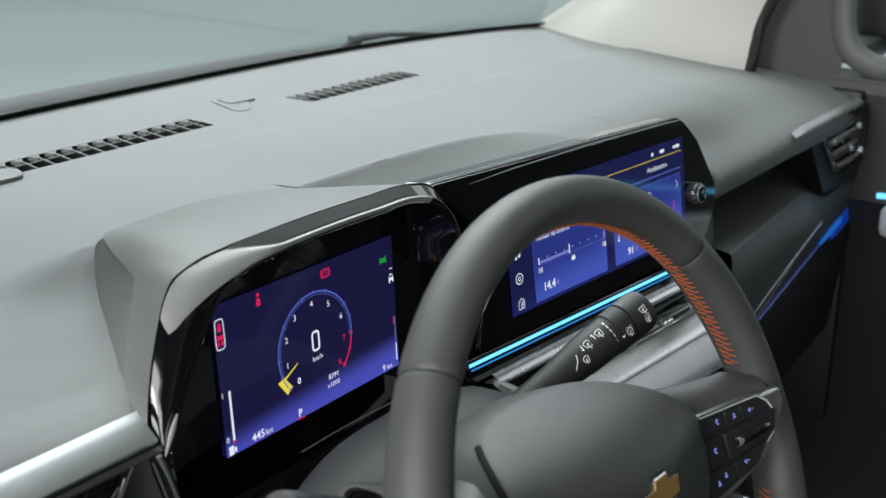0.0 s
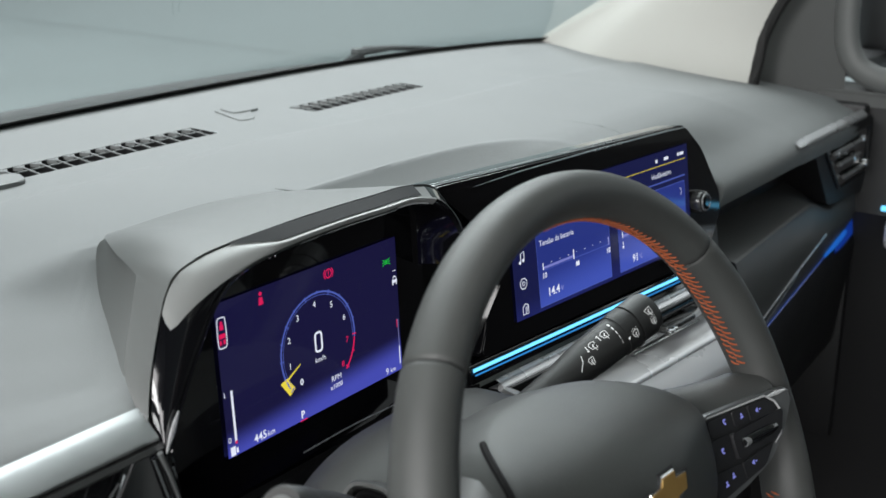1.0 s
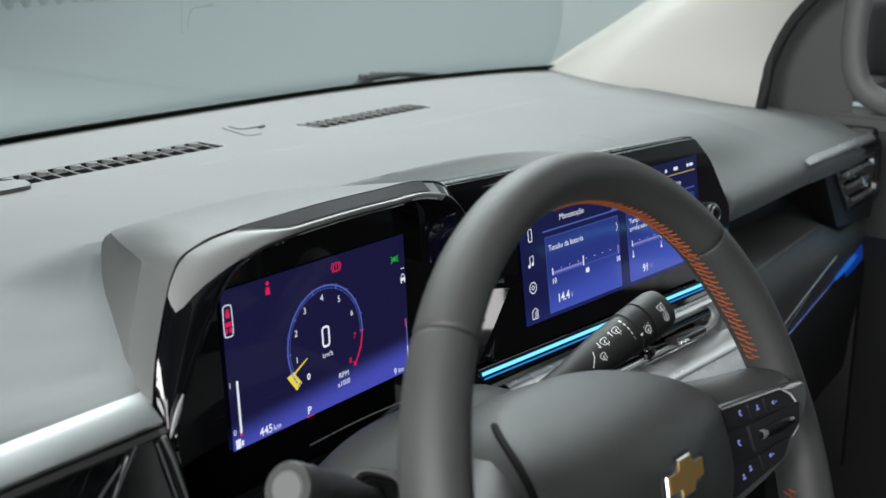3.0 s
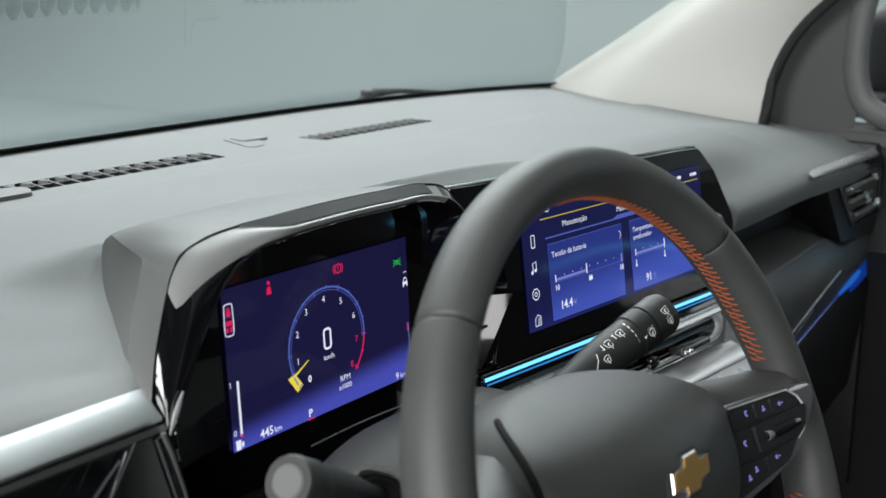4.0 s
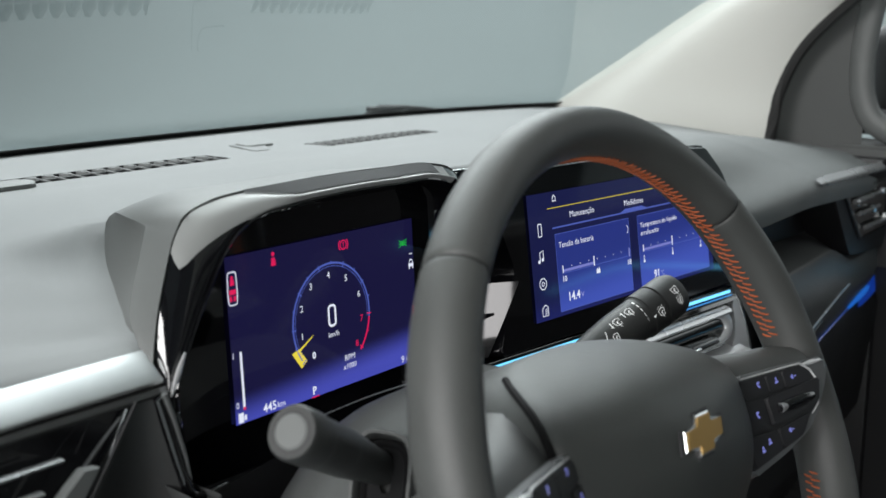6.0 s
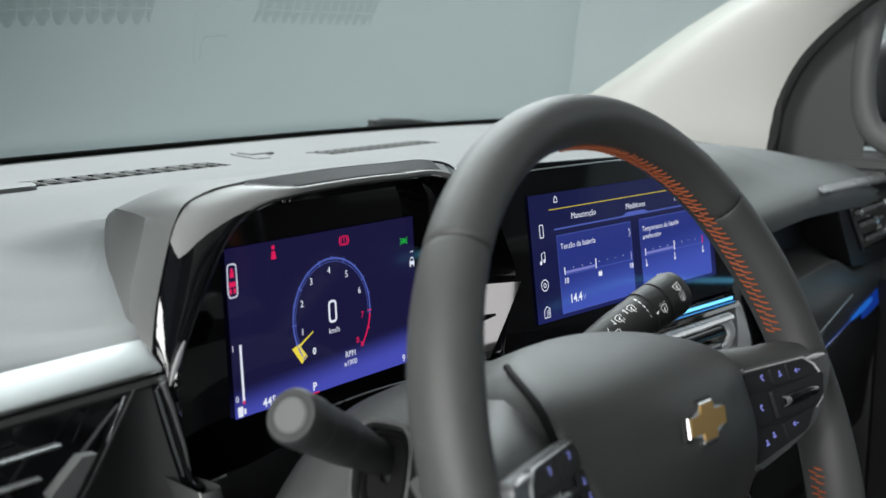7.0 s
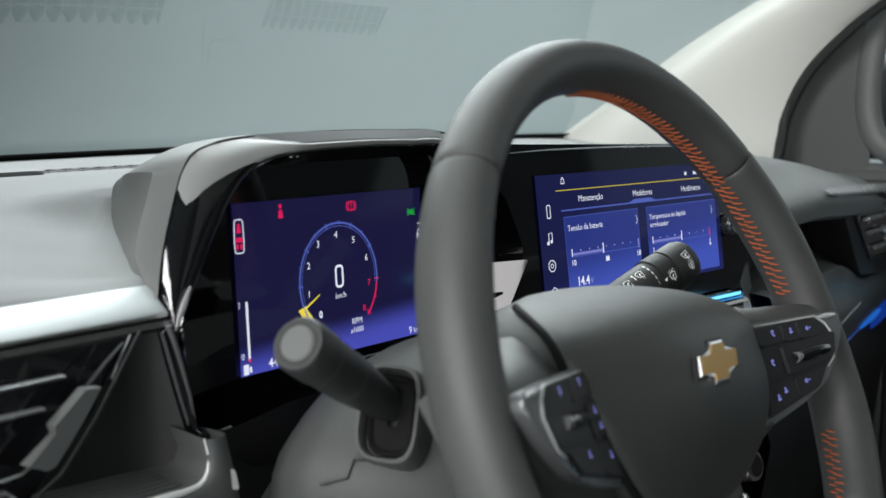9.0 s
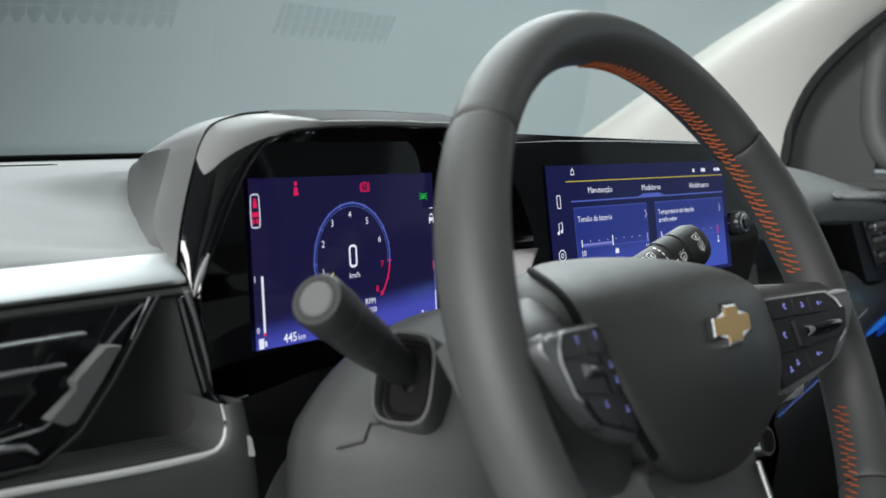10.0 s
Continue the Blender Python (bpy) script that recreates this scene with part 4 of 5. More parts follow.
sr, L2 = stalk("wiper_stalk", (0.598, 0.389, 0.983), (0.711, 0.356, 1.0285), "dark grey wiper stalk printed with white symbols", 0.0150)
part("stalk_collar", tube([(0, 0, z) for z in (L2 - 0.0195, L2 - 0.0190, L2 - 0.004, L2 + 0.001, L2 + 0.003)], [0.0142, 0.0160, 0.0160, 0.0143, 0.0098], 40, up=(0, 1, 0)), STALK, sr)
rid = [box(0.0010, 0.0013, 0.0125, (0, 0, 0), m=Matrix.Rotation(2 * math.pi * k / 64, 4, "Z") @ Matrix.Translation((0.0154, 0, L2 - 0.0270))) for k in range(64)]
part("ridged_ring", merge(tube([(0, 0, L2 - 0.0345), (0, 0, L2 - 0.0200)], 0.0151, 40, up=(0, 1, 0)), *rid), STALK, sr)
# collar round the indicator stalk
boot_m = Matrix.Translation((0.4325, 0.3862, 0.9838)) @ (Vector((0.3535, 0.369, 1.0303)) - Vector((0.452, 0.390, 0.972))).to_track_quat("Z", "Y").to_matrix().to_4x4()


def boot_ring(w, h, z):
    out = []
    for k in range(48):
        a = 2 * math.pi * k / 48
        c, q = math.cos(a), math.sin(a)
        y = h * math.copysign(abs(q) ** 0.55, q)
        out.append((0.0068 + w * math.copysign(abs(c) ** 0.55, c) - 0.13 * y, -0.0068 + y, z))
    return out


part("stalk_boot", loft([boot_ring(w, h, z) for w, h, z in ((0.0196, 0.0275, -0.034), (0.0190, 0.0268, -0.004), (0.0184, 0.0262, 0.004), (0.0176, 0.0254, 0.0062), (0.0158, 0.0236, 0.0062), (0.0146, 0.0224, 0.0040), (0.0140, 0.0218, -0.002), (0.0138, 0.0216, -0.018))], True), SHROUD, column, "grey stalk collar", boot_m)
part("boot_gap", loft([boot_ring(w, h, z) for w, h, z in ((0.0142, 0.0220, -0.004), (0.0134, 0.0212, 0.0004), (0.0122, 0.0198, 0.0014), (0.0112, 0.0186, 0.0006), (0.0104, 0.0176, -0.0010), (0.003, 0.006, -0.0010))], True), MATTBLACK, column, "black rubber boot", boot_m)
part("column_knob", tube([(0.652, 0.36, 0.895), (0.642, 0.300, 0.912), (0.6395, 0.2790, 0.9175)], 0.0085, 20), BLACK, column, "black column knob")
part("knob_ring", tube([(0.6397, 0.2810, 0.9170), (0.6382, 0.2690, 0.9200)], [0.0094, 0.0090], 24), CHROME, column, "chrome ring round the knob")
part("knob_face", tube([(0.6383, 0.2700, 0.9198), (0.6381, 0.2680, 0.9203)], [0.0070, 0.0066], 20), BUTTON, column)


def printed(name, bm, ang, z, r, sense):
    """Wrap a flat symbol (x along the stalk, y round it, upwards) on the stalk's round side."""
    for v in bm.verts:
        a = ang + sense * v.co.y / r
        v.co = Vector((r * math.cos(a), r * math.sin(a), z + v.co.x))
    part(name, bm, PRINT, sr, smooth=0)


q = sr.matrix_basis.to_3x3().inverted()
side = q @ Vector((-0.84, -0.40, 0.36))
lift = q @ Vector((0.0, 0.0, 1.0))
A0 = math.atan2(side.y, side.x)
da = (math.atan2(lift.y, lift.x) - A0 + math.pi) % (2 * math.pi) - math.pi
UP = 1 if da > 0 else -1


def wiper_icon(w, spray=False, bowed=False):
    """A window outline with its wiper, on request with a bowed top or spray above it."""
    top = ((-w, 0.55 * w), (-0.4 * w, 1.0 * w), (0.4 * w, 1.1 * w), (w, 0.85 * w)) if bowed else ((-w, 0.6 * w), (w, 0.9 * w))
    bits = [strip((*top, (0.8 * w, -0.9 * w), (-0.6 * w, -0.7 * w)), 0.00055, 0, True), strip(((0.35 * w, 0.35 * w), (-0.25 * w, -0.25 * w)), 0.00075), strip(((-0.05 * w, 0.0), (0.3 * w, -1.45 * w)), 0.0005)]
    if spray:
        bits += [rect(x * w - 0.0003, (1.35 + 0.25 * (k % 2)) * w - 0.0003, x * w + 0.0003, (1.35 + 0.25 * (k % 2)) * w + 0.0003) for k, x in enumerate((-0.9, -0.3, 0.3, 0.9))]
    return merge(*bits)


for k in range(5):
    printed("print_dash", rect(-0.0006 + 0.00012 * k, -0.0014, 0.0006 - 0.00012 * k, 0.0012), A0 + UP * (0.62 - 0.26 * k), L2 - 0.0385, 0.0152, UP)
printed("print_symbol", wiper_icon(0.0029, bowed=True), A0 + UP * 0.36, L2 - 0.0465, 0.0149, UP)
printed("print_symbol", merge(strip(((-0.0001, -0.0024), (0.0001, 0.0024)), 0.0007), strip(((-0.0014, 0.0012), (0.0001, 0.0024)), 0.0006)), A0 + UP * 0.40, L2 - 0.0515, 0.0149, UP)
printed("print_symbol", wiper_icon(0.0029, bowed=True), A0 + UP * 0.28, L2 - 0.0590, 0.0147, UP)
printed("print_symbol", merge(strip(((-0.0001, -0.0024), (0.0001, 0.0024)), 0.0007), strip(((-0.0014, -0.0012), (-0.0001, -0.0024)), 0.0006)), A0 + UP * 0.32, L2 - 0.0640, 0.0147, UP)
printed("print_line", strip(((-0.006, -0.004), (-0.001, 0.001), (0.001, 0.005)), 0.0006), A0 - UP * 0.10, L2 - 0.0720, 0.0144, UP)
printed("print_symbol", wiper_icon(0.0024, bowed=True), A0 - UP * 0.25, L2 - 0.0670, 0.0147, UP)
printed("print_symbol", wiper_icon(0.0026, True, True), A0 - UP * 0.50, L2 - 0.0265, 0.0161, UP)
printed("print_symbol", patch(((-0.0018, 0.0008), (0.0014, 0.0012), (-0.0006, -0.0010))), A0 - UP * 0.50, L2 - 0.0325, 0.0161, UP)
printed("print_symbol", wiper_icon(0.0028), A0 - UP * 0.05, L2 - 0.0085, 0.0162, UP)
printed("print_symbol", wiper_icon(0.0023, True), A0 - UP * 0.56, L2 - 0.0085, 0.0162, UP)

# ---- steering wheel ----
TI = radians(23.5)
WM = frame_of((0.5255, 0.2598, 0.9949), (1, 0, 0), (0, math.sin(TI), math.cos(TI)))
wheel = thing("steering_wheel", WM, "dark grey leather steering wheel with orange stitching and gold badge", "steering wheel")
RR, RA_, RB_ = 0.176, 0.0140, 0.0171
SEAMS = [radians(a) for a in (40, 136.5, 218, 322)]


def rim_point(th, ph, k=1.0):
    pinch = 1.0
    for s in SEAMS:
        d = abs((th - s + math.pi) % (2 * math.pi) - math.pi)
        pinch -= 0.075 * math.exp(-(d / 0.007) ** 2)
    grip = 1.0 + 0.05 * math.exp(-((abs((th % math.pi) - math.pi / 2) - 1.15) / 0.25) ** 2)
    q = RR + RA_ * grip * pinch * k * math.cos(ph)
    return Vector((q * math.cos(th), q * math.sin(th), RB_ * grip * pinch * k * math.sin(ph)))


ths = sorted(list(np.linspace(0, 2 * math.pi, 144, endpoint=False)) + [s + d for s in SEAMS for d in (-0.012, -0.007, -0.003, 0, 0.003, 0.007, 0.012)])
rings = [[rim_point(t, 2 * math.pi * k / 28) for k in range(28)] for t in ths]
rings.append(rings[0])
rim = part("rim", loft(rings, True), LEATHER, wheel, "leather-wrapped rim")
for s in SEAMS:
    part("seam", tube([rim_point(s, 2 * math.pi * k / 28, 0.985) for k in range(28)], 0.0007, 6, True), BLACK, rim)


# orange thread along the inner side of the rim
def thread(th0, th1, name):
    bms = []
    n = int((th1 - th0) * 0.162 / 0.0046)
    mid, half = math.pi + 0.22, 0.30
    d = (th1 - th0) / n
    for i in range(n):
        for sg in (1, -1):
            t = th0 + d * (i + (0.5 if sg > 0 else 0.1)) + d * random.uniform(-0.10, 0.10)
            h = half * random.uniform(0.88, 1.05)
            lean = -sg * d * random.uniform(0.50, 0.75)
            pts = [rim_point(t + lean * w, mid + sg * (h - (h + 0.03) * w), 0.985 + 0.068 * math.sin(math.pi * min(1, 0.12 + w * 0.8))) for w in (0, 0.25, 0.5, 0.75, 1)]
            bms.append(tube(pts, [0.00046, 0.00064, 0.00070, 0.00064, 0.00046], 5, up=(0, 0, 1)))
    return tagged(part(name, merge(*bms), THREAD, rim, "slanting orange stitches in two rows"), kind="stuff")


thread(radians(9.5), radians(93), "stitching")
thread(radians(141), radians(170.5), "stitching")
thread(radians(-62), radians(-21), "stitching")
thread(radians(201), radians(242), "stitching")

# the hub turns a little clockwise with its spokes
HM = Matrix.Translation((-0.005, 0, 0)) @ Matrix.Rotation(radians(-3.0), 4, "Z")
RIGHT = spline(((0.0, 0.0690), (0.035, 0.0670), (0.066, 0.0575), (0.084, 0.0420), (0.0935, 0.0240), (0.088, -0.005), (0.076, -0.031), (0.061, -0.048), (0.040, -0.060), (0.018, -0.0635), (0.0, -0.064)), 34)
LEFT = RIGHT
RIGHT = spline(((0.0, 0.0690), (0.035, 0.0670), (0.066, 0.0575), (0.084, 0.0420), (0.0935, 0.0240), (0.087, -0.004), (0.071, -0.024), (0.051, -0.041), (0.031, -0.0550), (0.014, -0.0625), (0.0, -0.064)), 34)
HUB = [(p.x, p.y) for p in RIGHT] + [(-p.x, p.y) for p in LEFT[-2:0:-1]]


def hub_n(x, u):
    top = 0.048 * (max(0, u - 0.018) / 0.040) ** 2
    return 0.0240 - 0.0215 * (abs(x) / 0.092) ** 2.1 - top - (0.055 * (u / 0.09) ** 2 if u < 0 else 0)


rings = [[(x * k, u * k, hub_n(x * k, u * k) - d) for x, u in HUB] for k, d in ((0.02, 0), (0.2, 0), (0.4, 0), (0.55, 0), (0.68, 0), (0.78, 0), (0.86, 0), (0.92, 0), (0.965, 0.0003), (0.99, 0.0016), (1.0, 0.004))]
rings.append([(x * 0.97, u * 0.97, hub_n(x, u) - 0.035) for x, u in HUB])
hb = loft(rings, True)
hb.verts.ensure_lookup_table()
hb.faces.new([hb.verts[i] for i in range(len(HUB))])
hub = part("hub_pad", hb, HUBMAT, wheel, "dark grey airbag cover", HM, 50)
part("hub_gap", tube([(x * 1.012, u * 1.012, hub_n(x, u) - 0.0045) for x, u in HUB if x < -0.060], 0.0021, 6, up=(0, 0, 1)), MATTBLACK, hub)
# badge: a gold cross with a bright rim
CROSS = [(-0.0205, 0.0049), (-0.0080, 0.0049), (-0.0060, 0.0102), (0.0092, 0.0102), (0.0074, 0.0049), (0.0212, 0.0049), (0.0176, -0.0049), (0.0052, -0.0049), (0.0034, -0.0102), (-0.0118, -0.0102), (-0.0098, -0.0049), (-0.0242, -0.0049)]
bmx = Matrix.Translation((-0.0015, 0.0063, hub_n(0, 0.006) - 0.0018))
FILLED = [(x + (0.0003 if x > 0 else -0.0003) * (abs(x) < 0.011 and abs(y) < 0.006), y + (0.0004 if y > 0 else -0.0004) * (abs(x) < 0.011 and abs(y) < 0.006)) for x, y in CROSS]
part("badge_recess", prism([(x * 1.10, y * 1.16) for x, y in CROSS], 0, 0.0016, 0.0004, 1), BUTTON, hub, "dark recess round the badge", bmx)
part("badge_rim", prism([(x * 0.97, y * 1.02) for x, y in FILLED], 0, 0.0026, 0.0012, 2), CHROME, hub, "bright cross-shaped badge rim", bmx)
part("badge_face", prism([(x * 0.90, y * 0.88) for x, y in CROSS], 0.002, 0.0032, 0.0004, 1), GOLD, hub, "gold cross-shaped badge", bmx)


def spoke(sg):
    """Side spoke with its silver-framed keys, which lean towards the hub."""
    def lay(bm):
        for v in bm.verts:
            v.co = Vector((sg * v.co.x, v.co.y, v.co.z + 0.0055 + 0.28 * (v.co.x - 0.10)))
        return bm

    rows = []
    for x in np.linspace(0.072, 0.166, 26):
        top = float(np.interp(x, (0.072, 0.085, 0.10, 0.12, 0.14, 0.156, 0.166), (0.048, 0.0435, 0.0390, 0.0345, 0.0315, 0.0295, 0.0290)))
        low = float(np.interp(x, (0.072, 0.09, 0.11, 0.13, 0.145, 0.158, 0.166), (-0.056, -0.046, -0.0370, -0.0310, -0.0230, -0.0110, -0.0060)))
        r = []
        base = -0.003 + 0.28 * (x - 0.10) - 0.10 * max(0, x - 0.155)
        for k in range(21):
            v = k / 20
            u = low + (top - low) * v
            e = (2 * v - 1)
            n = base - 0.55 * max(0, u - 0.016) - 0.012 * abs(e) ** 6
            r.append((sg * x, u, n))
        r.append((sg * x, top + 0.001, r[-1][2] - 0.012))
        r.append((sg * x, top - 0.004, r[-2][2] - 0.026))
        r.append((sg * x, low + 0.004, r[0][2] - 0.026))
        r.append((sg * x, low - 0.001, r[0][2] - 0.012))
        rows.append(r)
    sp = part("spoke", loft(rows, True, True), LEATHER, wheel, "dark leather spoke", HM, 50)
    fo = rounded(((0.088, 0.0218), (0.135, 0.0188), (0.1655, 0.0162), (0.1680, 0.0099), (0.1600, -0.0014), (0.1510, -0.0112), (0.1360, -0.0225), (0.1110, -0.0300), (0.078, -0.0365), (0.080, 0.0)), 0.006)
    part("key_frame", lay(prism(fo, -0.008, -0.0005, 0.0022, 3)), KEYFRAME, sp, "dark silver key surround")
    ko = rounded(((0.087, 0.0188), (0.1430, 0.0160), (0.1510, 0.0100), (0.1530, 0.0035), (0.1475, -0.0100), (0.1405, -0.0130), (0.1290, -0.0238), (0.1100, -0.0270), (0.079, -0.0325), (0.081, 0.0)), 0.004)
    part("frame_line", lay(tube([(x, y, 0.0002) for x, y in ((0.092, 0.0198), (0.135, 0.0172), (0.1435, 0.0166), (0.1505, 0.0110), (0.1538, 0.0040), (0.1485, -0.0100), (0.1415, -0.0140))], [0.0004, 0.0006, 0.0007, 0.0008, 0.0007, 0.0006, 0.0003], 6)), SILVER, sp, "fine bright edge")
    # paler bead imitates the highlight on the surround's glossy corner
    part("frame_corner", lay(tube([(x, y, -0.0002) for x, y in ((0.146, 0.0152), (0.1545, 0.0149), (0.1625, 0.0143))], [0.0008, 0.0016, 0.0008], 8)), SILVER, sp, "silver bead imitating the highlight on the surround's corner")
    part("key_bed", lay(prism(ko, -0.004, 0.0000, 0.0006, 2)), BLACK, sp)
    if sg > 0:
        keys = (((0.0900, 0.0178), (0.1105, 0.0168), (0.1105, 0.0070), (0.0900, 0.0078)), ((0.1115, 0.0168), (0.1245, 0.0160), (0.1245, 0.0060), (0.1115, 0.0068)), ((0.1255, 0.0160), (0.1420, 0.0150), (0.1490, 0.0100), (0.1500, 0.0048), (0.1255, 0.0058)),
                ((0.0880, 0.0060), (0.1040, 0.0050), (0.1040, -0.0125), (0.0850, -0.0118)), ((0.0840, -0.0138), (0.1080, -0.0150), (0.1080, -0.0262), (0.0820, -0.0305)), ((0.1090, -0.0150), (0.1385, -0.0125), (0.1285, -0.0225), (0.1090, -0.0258)))
        marks = ((0, 0.1045, 0.0131, 0), (1, 0.1185, 0.0120, 1), (2, 0.1330, 0.0108, 2), (3, 0.0968, -0.0030, 0), (4, 0.0915, -0.0225, 1), (4, 0.0985, -0.0196, 1), (5, 0.1179, -0.0180, 2))
    else:
        keys = (((0.0890, 0.0178), (0.1160, 0.0166), (0.1160, 0.0066), (0.0890, 0.0078)), ((0.1170, 0.0166), (0.1440, 0.0150), (0.1500, 0.0100), (0.1500, 0.0052), (0.1170, 0.0064)),
                ((0.0850, 0.0064), (0.1010, 0.0056), (0.1010, -0.0116), (0.0830, -0.0104)), ((0.0820, -0.0124), (0.1015, -0.0134), (0.1015, -0.0272), (0.0800, -0.0310)), ((0.1025, -0.0134), (0.1390, -0.0118), (0.1285, -0.0225), (0.1025, -0.0268)))
        marks = ((0, 0.1030, 0.0148, 0), (1, 0.1300, 0.0128, 0), (2, 0.0925, 0.0012, 1), (2, 0.0905, -0.0060, 1), (4, 0.1160, -0.0160, 1), (3, 0.0885, -0.0198, 1))
    made = [part("key", lay(prism(rounded(ko, 0.0020), -0.001, 0.0012, 0.0005, 2)), BUTTON, sp) for ko in keys]
    a = 0.0017
    for i, cx, cy, kind in marks:
        if kind == 0:
            mark = merge(strip([(cx - a, cy + a), (cx - 1.1 * a, cy), (cx - 0.2 * a, cy - a)], 0.0012, 0.0015), rect(cx - a, cy + 0.4 * a, cx, cy + 1.2 * a, 0.00152))
        elif kind == 1:
            mark = merge(patch(arc(cx, cy + 0.6 * a, 0.0009, 0, 330, 8), 0.0015), patch(((cx - 0.0017, cy - a), (cx + 0.0016, cy - 0.8 * a), (cx + 0.0007, cy + 0.1 * a), (cx - 0.0009, cy)), 0.0015))
        else:
            mark = merge(patch(((cx - a, cy - 0.0006), (cx - a, cy + 0.0006), (cx + 0.2 * a, cy + a), (cx + 0.2 * a, cy - a)), 0.0015), rect(cx + 0.6 * a, cy - 0.0004, cx + 1.7 * a, cy + 0.0004, 0.0015), rect(cx - 1.2 * a, cy - 0.0003, cx - 0.8 * a, cy + 0.0003, 0.0016))
        part("key_symbol", lay(mark), VIOLET_L, made[i], smooth=0)
    part("roller_bed", lay(prism(rounded(((0.1055, 0.0046), (0.1535, 0.0052), (0.1468, -0.0090), (0.1055, -0.0122)), 0.002), -0.001, 0.0026 if sg > 0 else 0.0008, 0.0010, 2)), BUTTON, sp)
    part("roller", lay(tube([(x, -0.0036 if sg > 0 else -0.0006, 0.0024 if sg > 0 else 0.0002) for x in np.linspace(0.1110 if sg > 0 else 0.1040, 0.1425 if sg > 0 else 0.1290, 12)], [0.0024 + 0.0014 * math.sin(math.pi * i / 11) ** 0.5 for i in range(12)], 16, up=(0, 1, 0))), GLOSS, sp, "glossy black roller")
    x = 0.1125 if sg > 0 else 0.1265
    part("roller_cap", lay(tube([(q, -0.0036 if sg > 0 else -0.0006, 0.0028 if sg > 0 else 0.0006) for q in (x, x + 0.0060)], 0.0030, 14, up=(0, 1, 0))), DARKSILVER, sp, "grey roller end")
    return sp


spoke(1)
spoke(-1)
low = part("lower_spoke", prism(rounded(((-0.075, -0.045), (0.044, -0.045), (0.042, -0.080), (0.046, -0.120), (0.050, -0.166), (-0.050, -0.166), (-0.048, -0.120), (-0.060, -0.080)), 0.012), -0.034, -0.010, 0.006, 3), LEATHER, wheel, "dark lower spoke", HM)
for sg in (-1, 1):
    part("spoke_strip", tube([(sg * (0.050 - 0.010 * sg), -0.064, -0.008), (sg * (0.045 - 0.005 * sg), -0.085, -0.008), (sg * 0.040, -0.120, -0.008), (sg * 0.041, -0.155, -0.008)], 0.0018, 8), KEYFRAME, low, "dark silver spoke strip")
part("wheel_back", tube([(0, 0, -0.075), (0, 0, -0.04), (0, 0, -0.02)], [0.045, 0.050, 0.052], 32, up=(0, 1, 0)), BLACK, wheel)

# ---- driver's side: vent and shelf under the trim strip ----
side_vent = thing("side_vent", None, "black side air vent with chrome lines and a grey blade lever", "air vent", "side vents")
part("vent_panel", loft([[(0.20, 0.484, 1.021), (0.20, 0.476, 0.985), (0.20, 0.470, 0.950)], [(0.3500, 0.484, 1.0225), (0.317, 0.476, 0.9855), (0.2724, 0.470, 0.9500)]]), GLOSS, side_vent)
for z in (1.0125, 0.9995):
    part("chrome_blade", box(0.095 if z > 1.005 else 0.086, 0.005, 0.0016, (0.247 if z > 1.005 else 0.240, 0.4625, z), 0.0006, 2), KEYFRAME if z > 1.005 else DARKSILVER, side_vent)
part("blade_lever", prism([(0.2697, 0.9765), (0.2801, 0.9716), (0.2848, 0.9728), (0.2985, 0.9890), (0.3109, 1.0047), (0.3019, 1.0060), (0.2839, 0.9919), (0.2856, 0.9875)], 0, 0.006, 0.0008, 2), POD, side_vent, "grey blade lever", Matrix(((1, 0, 0, 0), (0, 0, -1, 0.462), (0, 1, 0, 0), (0, 0, 0, 1))))
part("vent_frame", tube([(0.3500, 0.478, 1.0225), (0.317, 0.471, 0.9855), (0.2948, 0.468, 0.9640), (0.2724, 0.466, 0.9530), (0.20, 0.466, 0.9545)], 0.0011, 8), BLACK, side_vent)
part("lever_stem", tube([(0.3070, 0.4640, 1.0040), (0.3200, 0.4660, 1.0135), (0.3330, 0.4690, 1.0210)], [0.0014, 0.0012, 0.0008], 8, flat=0.5), BLACK, side_vent, "dark lever stem")
# silver line modelled in place of a short highlight on the frame
part("frame_glint", tube([(0.3229, 0.4655, 1.0050), (0.3384, 0.4705, 1.0235)], 0.0006, 6), KEYFRAME, side_vent, "thin line imitating a highlight on the vent frame")
part("lower_line", tube([(0.20, 0.4620, 0.9704), (0.2491, 0.4620, 0.9704), (0.2700, 0.4620, 0.9718), (0.2747, 0.4622, 0.9738)], 0.0008, 6), CHROME, side_vent)
part("lower_lip", tube([(0.20, 0.4610, 0.9655), (0.2490, 0.4610, 0.9668), (0.2604, 0.4610, 0.9655), (0.2676, 0.4625, 0.9607)], [0.0020, 0.0020, 0.0018, 0.0006], 8), CHROME, side_vent)
shelf = thing("dash_shelf", None, "grey lower dash shelf edged with a bright line", "shelf")
part("shelf_wall", loft([[(x, y, z) for z in (0.940, 0.98, 1.022)] for x, y in ((0.20, 0.4990), (0.352, 0.4990), (0.366, 0.4960), (0.374, 0.4880), (0.379, 0.4790))]), STALK, shelf)
SHELF = ((0.20, 0.9500), (0.2464, 0.9474), (0.3107, 0.9420), (0.3480, 0.9398), (0.3640, 0.9395), (0.3715, 0.9408), (0.3752, 0.9448), (0.3765, 0.9529), (0.3738, 0.9640))
part("bright_edge", tube([(p.x, 0.4590, p.y) for p in (Vector((q.x, q.z, 0)) for q in spline([(x, 0, z) for x, z in SHELF], 44))], [0.0019] * 34 + [0.0019 - 0.00016 * k for k in range(10)], 8), TRIMLINE, shelf, "pale bright edge line")
